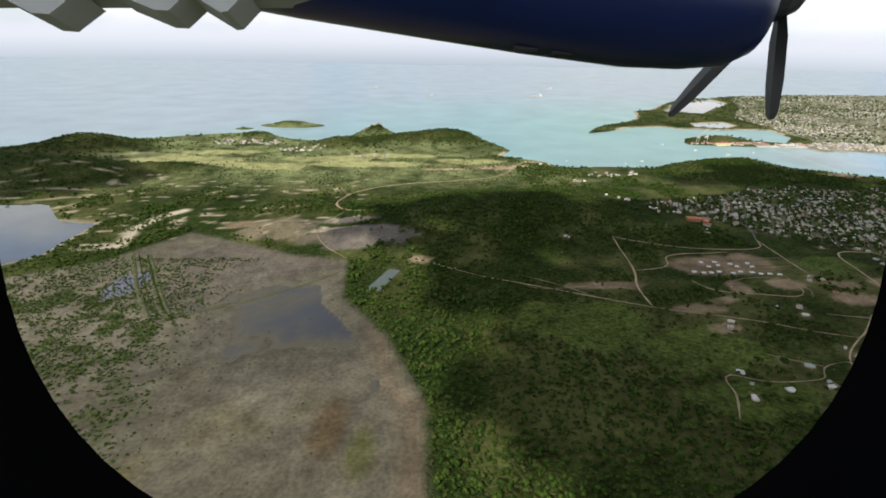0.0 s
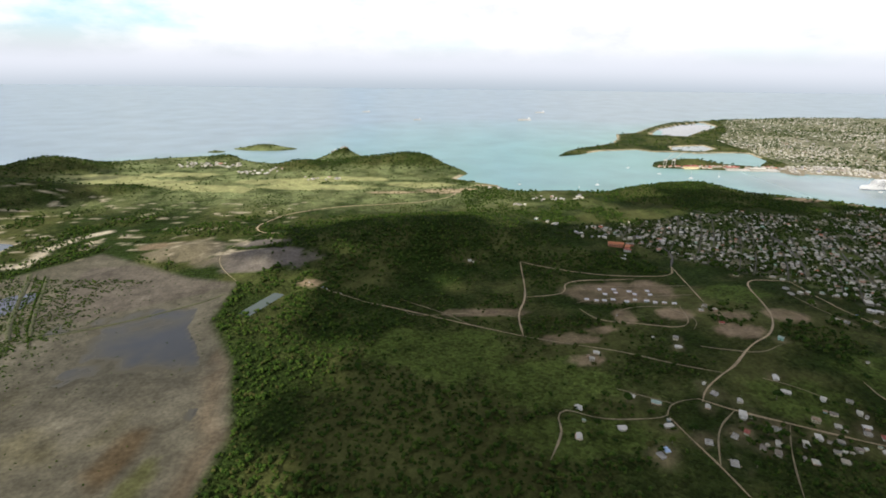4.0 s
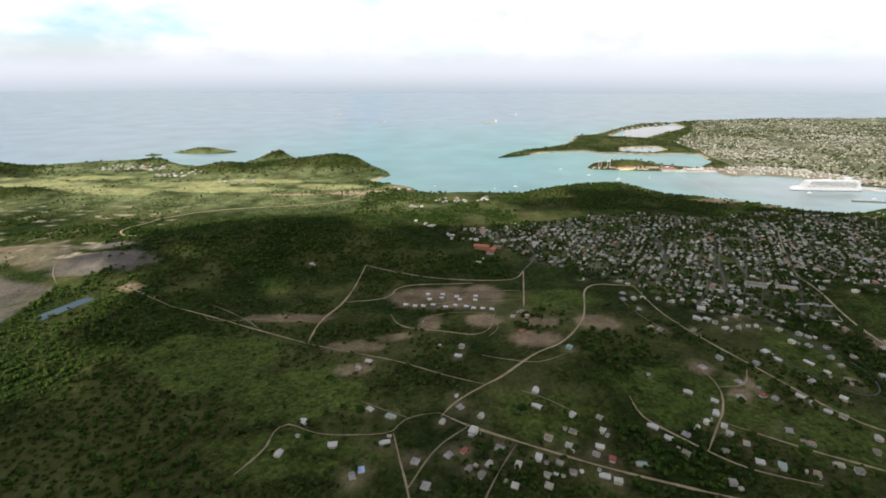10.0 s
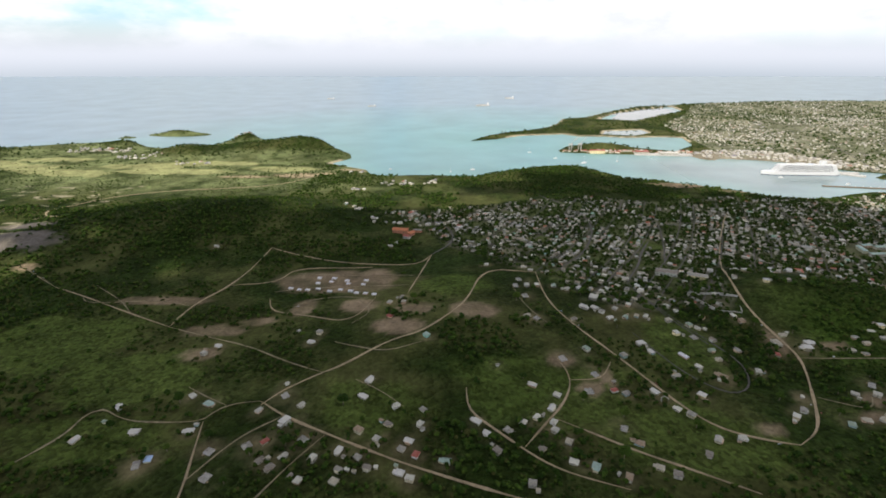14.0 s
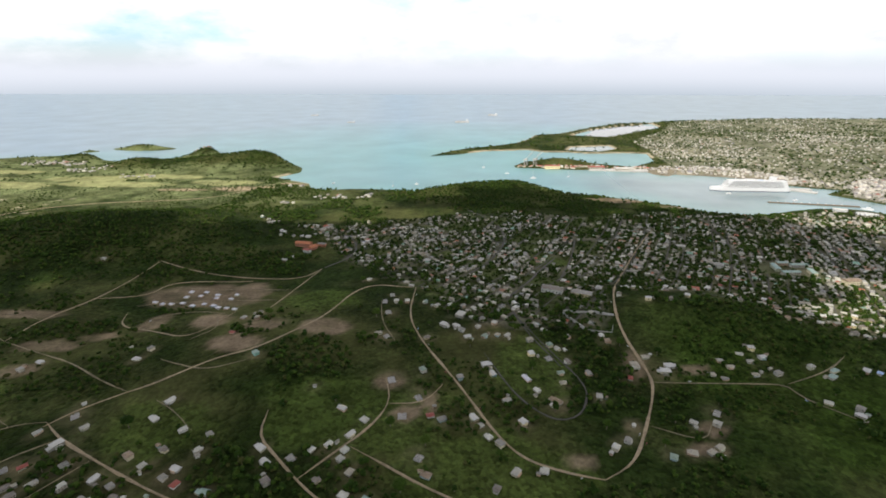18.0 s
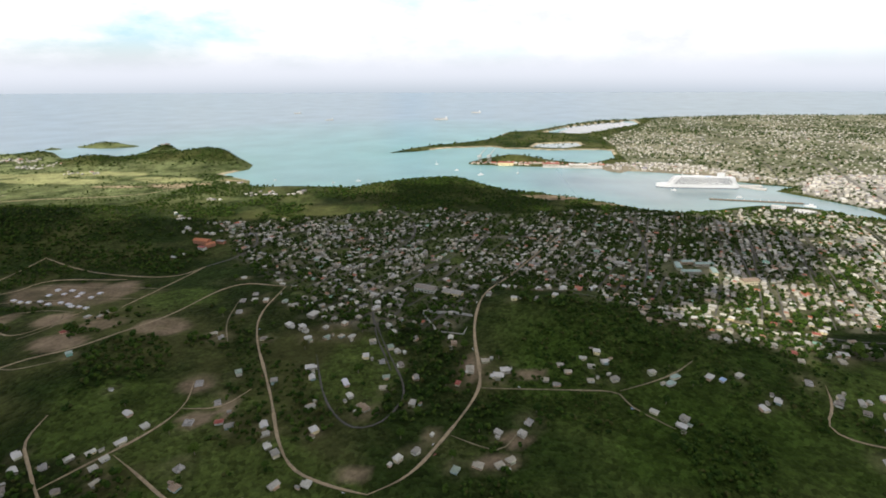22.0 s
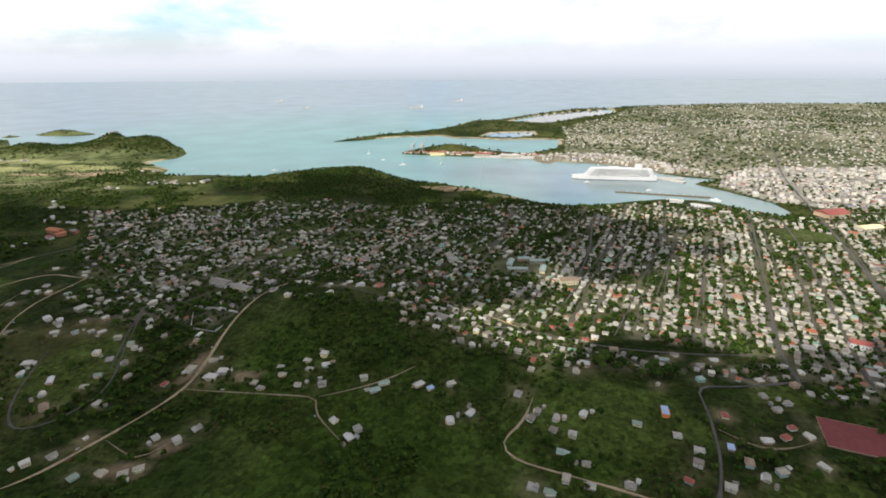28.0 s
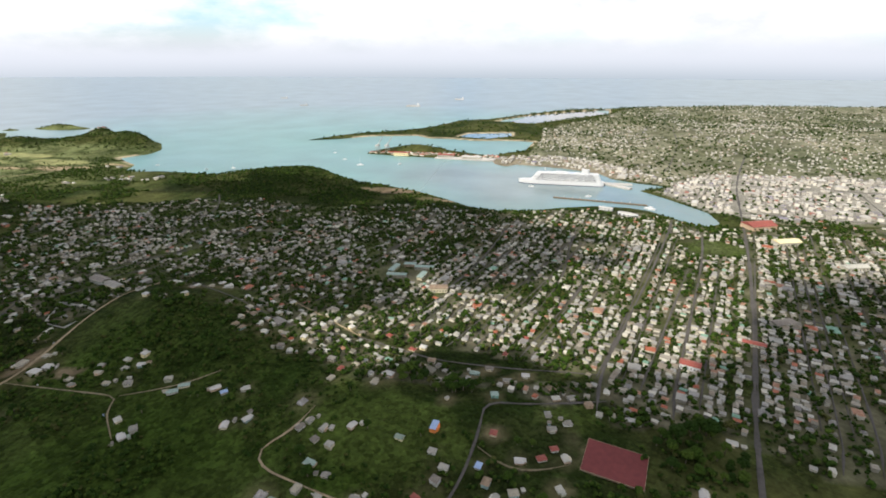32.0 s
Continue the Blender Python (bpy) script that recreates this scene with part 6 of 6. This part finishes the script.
r = np.random.RandomState(91)
CARS = [(M["white"], "small white car parked beside the road"), (M["blue"], "light blue car parked by a house"), (M["tin"], "silver car parked on the verge"), (M["redroof"], "dark red car parked by a house")]
for k in range(26):
    kind, half, p = LINES[r.choice([7, 11, 20, 21, 22, 23, 27, 33])]
    i = r.randint(2, len(p) - 2)
    way = p[i + 1] - p[i]
    side = np.array([-way[1], way[0]]) / np.hypot(*way) * (half * 0.62 + 0.4) * r.choice([-1, 1])
    x, y = p[i] + side
    if np.min(np.hypot(HOUSE_XY[:, 0] - x, HOUSE_XY[:, 1] - y)) < 4:
        continue
    mat, label = CARS[r.choice(4, p=[0.45, 0.15, 0.25, 0.15])]
    car(mat, label).matrix_basis = pose(x, y, ground_at(x, y) + 0.12, 0, 0, math.degrees(math.atan2(way[1], way[0]))) @ Matrix.Scale(SIZE, 4)

# the school: four teal-roofed ranges round a yard
for x, y, w, turn in ((961, 604, 20, 4), (984, 628, 20, 4), (954, 620, 18, 80), (986, 607, 15, 80), (968, 633, 12, 4)):
    b = shed(w * 0.95, 5, 3, M["teal"], M["wall"], "long school range with a pale teal roof", 8)
    put(b, x, y, turn)
    b["group"] = "school ranges"
    b["category"] = "school building"

# the round white pavilion on the shore
bm = bmesh.new()
prism(bm, [(16 * math.cos(a) * 1.5, 9 * math.sin(a)) for a in np.linspace(0, 2 * math.pi, 24, endpoint=False)], -2, 4.5)
pav = part("pavilion", bm, M["white"])
for k in range(14):
    a = 2 * math.pi * k / 14
    c = (math.cos(a) * 24.2, math.sin(a) * 9.1)
    part("arch", boxes((c[0] - 1.2, c[1] - 1.2, 0.4, c[0] + 1.2, c[1] + 1.2, 3.4)), M["window"], pav)
bm = bmesh.new()
prism(bm, [(13 * math.cos(a) * 1.5, 6.5 * math.sin(a)) for a in np.linspace(0, 2 * math.pi, 24, endpoint=False)], 4.5, 5.6)
part("roof", bm, M["tin"], pav)
put(tagged(pav, "round white pavilion with dark arches on the shore", "pavilion"), 1222, 852, -30).scale = (0.6, 0.6, 0.6)
put(shed(18, 6, 3.5, M["tin"], M["white"], "curved white shore building beside the pavilion"), 1196, 874, -20)

# the sports court
bm = bmesh.new()
prism(bm, [(-16.0, -12.5), (16.0, -12.5), (16.0, 12.5), (-16.0, 12.5)], -3.0, 0.3)
court = part("sports_court", bm, M["red"])
for r_ in ((-16.3, -12.7, -0.5, 16.3, -12.5, 0.42), (-16.3, 12.5, -0.5, 16.3, 12.7, 0.42), (-16.2, -12.5, -0.5, -16.0, 12.5, 0.42), (16.0, -12.5, -0.5, 16.2, 12.5, 0.42)):
    part("kerb_wall", boxes(r_), M["dirt"], court)
put(tagged(court, "red-brown surfaced sports court with a low wall", "sports court"), 1140, 388, -16, 0.8)


def boat(length, label, mast=False):
    bm = bmesh.new()
    prism(bm, lerp_outline(length, length * 0.3, length * 0.4, length * 0.05, 5), -0.4, length * 0.12)
    top = part("boat", bm, M["white"])
    part("cabin", boxes((-length * 0.1, -length * 0.09, length * 0.12, length * 0.25, length * 0.09, length * 0.25)), M["white"], top)
    if mast:
        part("mast", boxes((-0.12, -0.12, length * 0.12, 0.12, 0.12, length * 1.2)), M["white"], top)
    return tagged(top, label, "boat", "boats in the bay")


for x, y, l, m, turn in ((742, 1130, 14, True, 20), (820, 1150, 10, True, 60), (500, 1060, 10, True, 10), (330, 1060, 8, False, 40), (1262, 905, 16, False, -30), (690, 1180, 9, False, 0), (1090, 1010, 9, False, 0), (640, 1250, 8, True, 0), (1180, 960, 10, False, 15), (455, 1040, 8, True, 70)):
    boat(l, "small white boat with a mast at anchor" if m else "small white motor boat on calm water", m).matrix_basis = pose(x, y, 0.1, 0, 0, turn)


def freighter(length):
    bm = bmesh.new()
    prism(bm, lerp_outline(length, length * 0.16, length * 0.2, length * 0.04, 5), -1, length * 0.07)
    top = part("cargo_ship", bm, M["concrete"])
    part("superstructure", boxes((length * 0.3, -length * 0.07, length * 0.07, length * 0.44, length * 0.07, length * 0.22)), M["white"], top)
    for k in range(3):
        part("hatch", boxes((-length * 0.35 + k * length * 0.2, -length * 0.06, length * 0.07, -length * 0.2 + k * length * 0.2, length * 0.06, length * 0.1)), M["concrete"], top)
    return tagged(top, "small cargo ship far out on the sea", "cargo ship", "ships on the sea")


for x, y, l, turn in ((570, 2330, 62, 8), (720, 2700, 50, -10), (80, 2300, 36, 15), (-190, 2650, 40, 0)):
    freighter(l).matrix_basis = pose(x, y, 0.3, 0, 0, turn)

# cranes on the cargo wharf
for x in (740, 762):
    bm = bmesh.new()
    for u, v in ((-3, -3), (3, -3), (3, 3), (-3, 3)):
        box(bm, u - 0.4, v - 0.4, 0, u + 0.4, v + 0.4, 14)
    box(bm, -4, -4, 14, 4, 4, 17)
    top = part("harbour_crane", bm, M["concrete"])
    bm = bmesh.new()
    prism(bm, [(-0.6, -0.6), (0.6, -0.6), (0.6, 0.6), (-0.6, 0.6)], 0, 26)
    jib = part("jib", bm, M["concrete"], top)
    jib.matrix_basis = pose(0, 0, 17, 0, -42, 0)
    tagged(top, "pale harbour crane on the cargo wharf", "crane")
    top.matrix_basis = pose(x, 1262, ground_at(x, 1262), 0, 0, 150)

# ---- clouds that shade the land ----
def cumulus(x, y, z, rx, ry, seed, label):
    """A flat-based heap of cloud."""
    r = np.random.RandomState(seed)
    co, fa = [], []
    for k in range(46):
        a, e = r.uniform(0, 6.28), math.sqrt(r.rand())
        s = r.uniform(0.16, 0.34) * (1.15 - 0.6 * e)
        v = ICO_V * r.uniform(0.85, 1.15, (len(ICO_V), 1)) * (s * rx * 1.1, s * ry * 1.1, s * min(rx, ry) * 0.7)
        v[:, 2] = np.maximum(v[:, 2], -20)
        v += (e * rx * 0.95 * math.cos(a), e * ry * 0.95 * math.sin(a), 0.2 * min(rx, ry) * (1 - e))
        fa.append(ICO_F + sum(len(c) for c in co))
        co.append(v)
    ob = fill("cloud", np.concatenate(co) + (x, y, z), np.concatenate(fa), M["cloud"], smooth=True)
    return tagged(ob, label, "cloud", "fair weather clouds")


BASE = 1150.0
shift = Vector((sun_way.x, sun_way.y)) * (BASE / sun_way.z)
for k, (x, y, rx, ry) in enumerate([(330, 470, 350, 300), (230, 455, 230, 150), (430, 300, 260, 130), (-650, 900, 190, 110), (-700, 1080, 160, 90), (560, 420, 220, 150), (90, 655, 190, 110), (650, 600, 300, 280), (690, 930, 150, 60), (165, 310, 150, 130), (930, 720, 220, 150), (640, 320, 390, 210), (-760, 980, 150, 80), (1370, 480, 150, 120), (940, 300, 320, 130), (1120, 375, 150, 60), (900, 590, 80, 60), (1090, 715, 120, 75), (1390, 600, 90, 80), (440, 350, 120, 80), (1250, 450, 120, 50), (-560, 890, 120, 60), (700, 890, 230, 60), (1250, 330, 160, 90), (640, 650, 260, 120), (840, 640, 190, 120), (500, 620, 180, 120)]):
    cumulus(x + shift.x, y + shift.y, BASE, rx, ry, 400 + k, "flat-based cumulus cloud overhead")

# Low clouds added outside the view to keep skylight off the near ground.
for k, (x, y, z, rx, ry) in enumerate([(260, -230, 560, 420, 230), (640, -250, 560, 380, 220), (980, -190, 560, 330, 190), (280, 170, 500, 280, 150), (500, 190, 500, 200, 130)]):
    cumulus(x, y, z, rx, ry, 470 + k, "broad added cloud out of view, blocking skylight from the near ground")

# ---- the aircraft, as it flies at the start: one cabin window, the engine under the wing ----
aircraft = new("aircraft")
eye0 = heading(*ROWS[0][1:])
aircraft.matrix_basis = eye0
tagged(aircraft, "small high-wing propeller aircraft with a dark blue engine", "aircraft")
M["trim"] = material("black window trim", (0.0015, 0.0015, 0.0018), 0.9, grain=0.2, scale=20, spec=0.02)
M["bluepaint"] = material("glossy dark blue paint", (0.006, 0.014, 0.075), 0.28, grain=0.15, scale=2.0, spec=0.5)
M["greypaint"] = material("grey white wing paint", (0.42, 0.42, 0.40), 0.6, grain=0.15, scale=3.0)
M["blade"] = material("black propeller blade", (0.03, 0.03, 0.03), 0.5, grain=0.1, scale=6.0)


def window_trim():
    """A panel with a rounded opening, in front of the seat."""
    bm = bmesh.new()
    n, far_, c = 72, 0.25, -0.014
    rings = []
    for scale_, z in ((1.0, -far_), (1.04, -far_ + 0.02), (2.2, -far_ + 0.02), (2.2, -far_ - 0.02), (1.09, -far_ - 0.02)):
        row = []
        for i in range(n):
            a = 2 * math.pi * i / n
            e, high = (5.0, 0.30) if math.sin(a) > 0 else (2.4, 0.211)
            k = (abs(math.cos(a)) ** e + abs(math.sin(a)) ** e) ** (-1 / e)
            row.append(bm.verts.new((0.229 * scale_ * k * math.cos(a), 0.05 + high * scale_ * k * math.sin(a), z)))
        rings.append(row)
    for a, b in zip(rings, rings[1:] + rings[:1]):
        for i in range(n):
            bm.faces.new((a[i], a[(i + 1) % n], b[(i + 1) % n], b[i]))
    bmesh.ops.recalc_face_normals(bm, faces=bm.faces[:])
    return bm


part("window_frame", window_trim(), M["trim"], aircraft, "black rounded cabin window frame", smooth=True)


def lathe(rows, depth, n=32):
    """A body along x from rows of x, underside, radius."""
    bm = bmesh.new()
    rings = []
    for x, under, rad in rows:
        rings.append([bm.verts.new((x, under + rad + rad * math.sin(2 * math.pi * i / n), depth + rad * math.cos(2 * math.pi * i / n))) for i in range(n)])
    for a, b in zip(rings, rings[1:]):
        for i in range(n):
            bm.faces.new((a[i], a[(i + 1) % n], b[(i + 1) % n], b[i]))
    bm.faces.new(rings[0])
    bm.faces.new(rings[-1][::-1])
    bmesh.ops.recalc_face_normals(bm, faces=bm.faces[:])
    return bm


nacelle = part("engine_nacelle", lathe([(1.86, 1.35, 0.10), (1.85, 1.24, 0.22), (1.80, 1.15, 0.31), (1.69, 1.10, 0.37), (1.45, 1.085, 0.41), (1.1, 1.10, 0.43), (0.5, 1.18, 0.43), (-0.2, 1.29, 0.42), (-0.9, 1.40, 0.40), (-1.6, 1.53, 0.38)], -2.9), M["bluepaint"], aircraft, "glossy dark blue engine nacelle", smooth=True)
part("drain_mast", boxes((0.42, 1.16, -2.92, 0.56, 1.22, -2.88), bevel=0.01), M["blade"], nacelle)
part("drain_mast", boxes((0.64, 1.14, -2.92, 0.76, 1.20, -2.88), bevel=0.01), M["blade"], nacelle)
part("access_panel", boxes((0.14, 1.28, -2.515, 0.24, 1.34, -2.49), bevel=0.008), M["greypaint"], nacelle, "small pale panel")
propeller = part("propeller", lathe([(2.14, 1.47, 0.02), (2.08, 1.40, 0.09), (1.98, 1.35, 0.14), (1.865, 1.35, 0.14)], -2.9, 20), M["blade"], aircraft, "black propeller hub")
for dy, dz in ((-0.70, -0.10), (-0.30, -1.45), (0.9, 0.6)):
    bm = bmesh.new()
    side = Vector((0, -dz, dy)).normalized()
    hub = Vector((2.0, 1.49, -2.9))
    rows = []
    for t, w in ((0.12, 0.05), (0.35, 0.085), (0.7, 0.085), (0.95, 0.06), (1.0, 0.03)):
        c = hub + Vector((0, dy, dz)) * t
        rows.append([bm.verts.new(c + side * w * s + Vector((0.012 * e, 0, 0))) for s, e in ((-1, 0), (0, 1), (1, 0), (0, -1))])
    for a, b in zip(rows, rows[1:]):
        for i in range(4):
            bm.faces.new((a[i], a[(i + 1) % 4], b[(i + 1) % 4], b[i]))
    bm.faces.new(rows[0])
    bm.faces.new(rows[-1])
    bmesh.ops.recalc_face_normals(bm, faces=bm.faces[:])
    part("blade", bm, M["blade"], propeller, "black propeller blade at rest")
part("wing", boxes((-4.5, 1.40, -2.9, -0.6, 1.56, -2.6), bevel=0.04), M["greypaint"], aircraft, "pale grey wing underside")
for pts in [[(-2.443, 1.389), (-2.207, 1.267), (-2.115, 1.261), (-1.957, 1.382)], [(-1.786, 1.382), (-1.55, 1.284), (-1.474, 1.281), (-1.366, 1.382)], [(-1.376, 1.382), (-1.195, 1.271), (-1.156, 1.277), (-1.057, 1.382)]]:
    bm = bmesh.new()
    for z in (-2.86, -2.64):
        bm.faces.new([bm.verts.new((x, y, z)) for x, y in pts])
    f = list(bm.faces)
    for i in range(4):
        a, b = f[0].verts[i], f[0].verts[(i + 1) % 4]
        c, d = f[1].verts[(i + 1) % 4], f[1].verts[i]
        bm.faces.new((a, b, c, d))
    bmesh.ops.recalc_face_normals(bm, faces=bm.faces[:])
    part("flap_fairing", bm, M["greypaint"], aircraft, "grey flap hinge fairing")
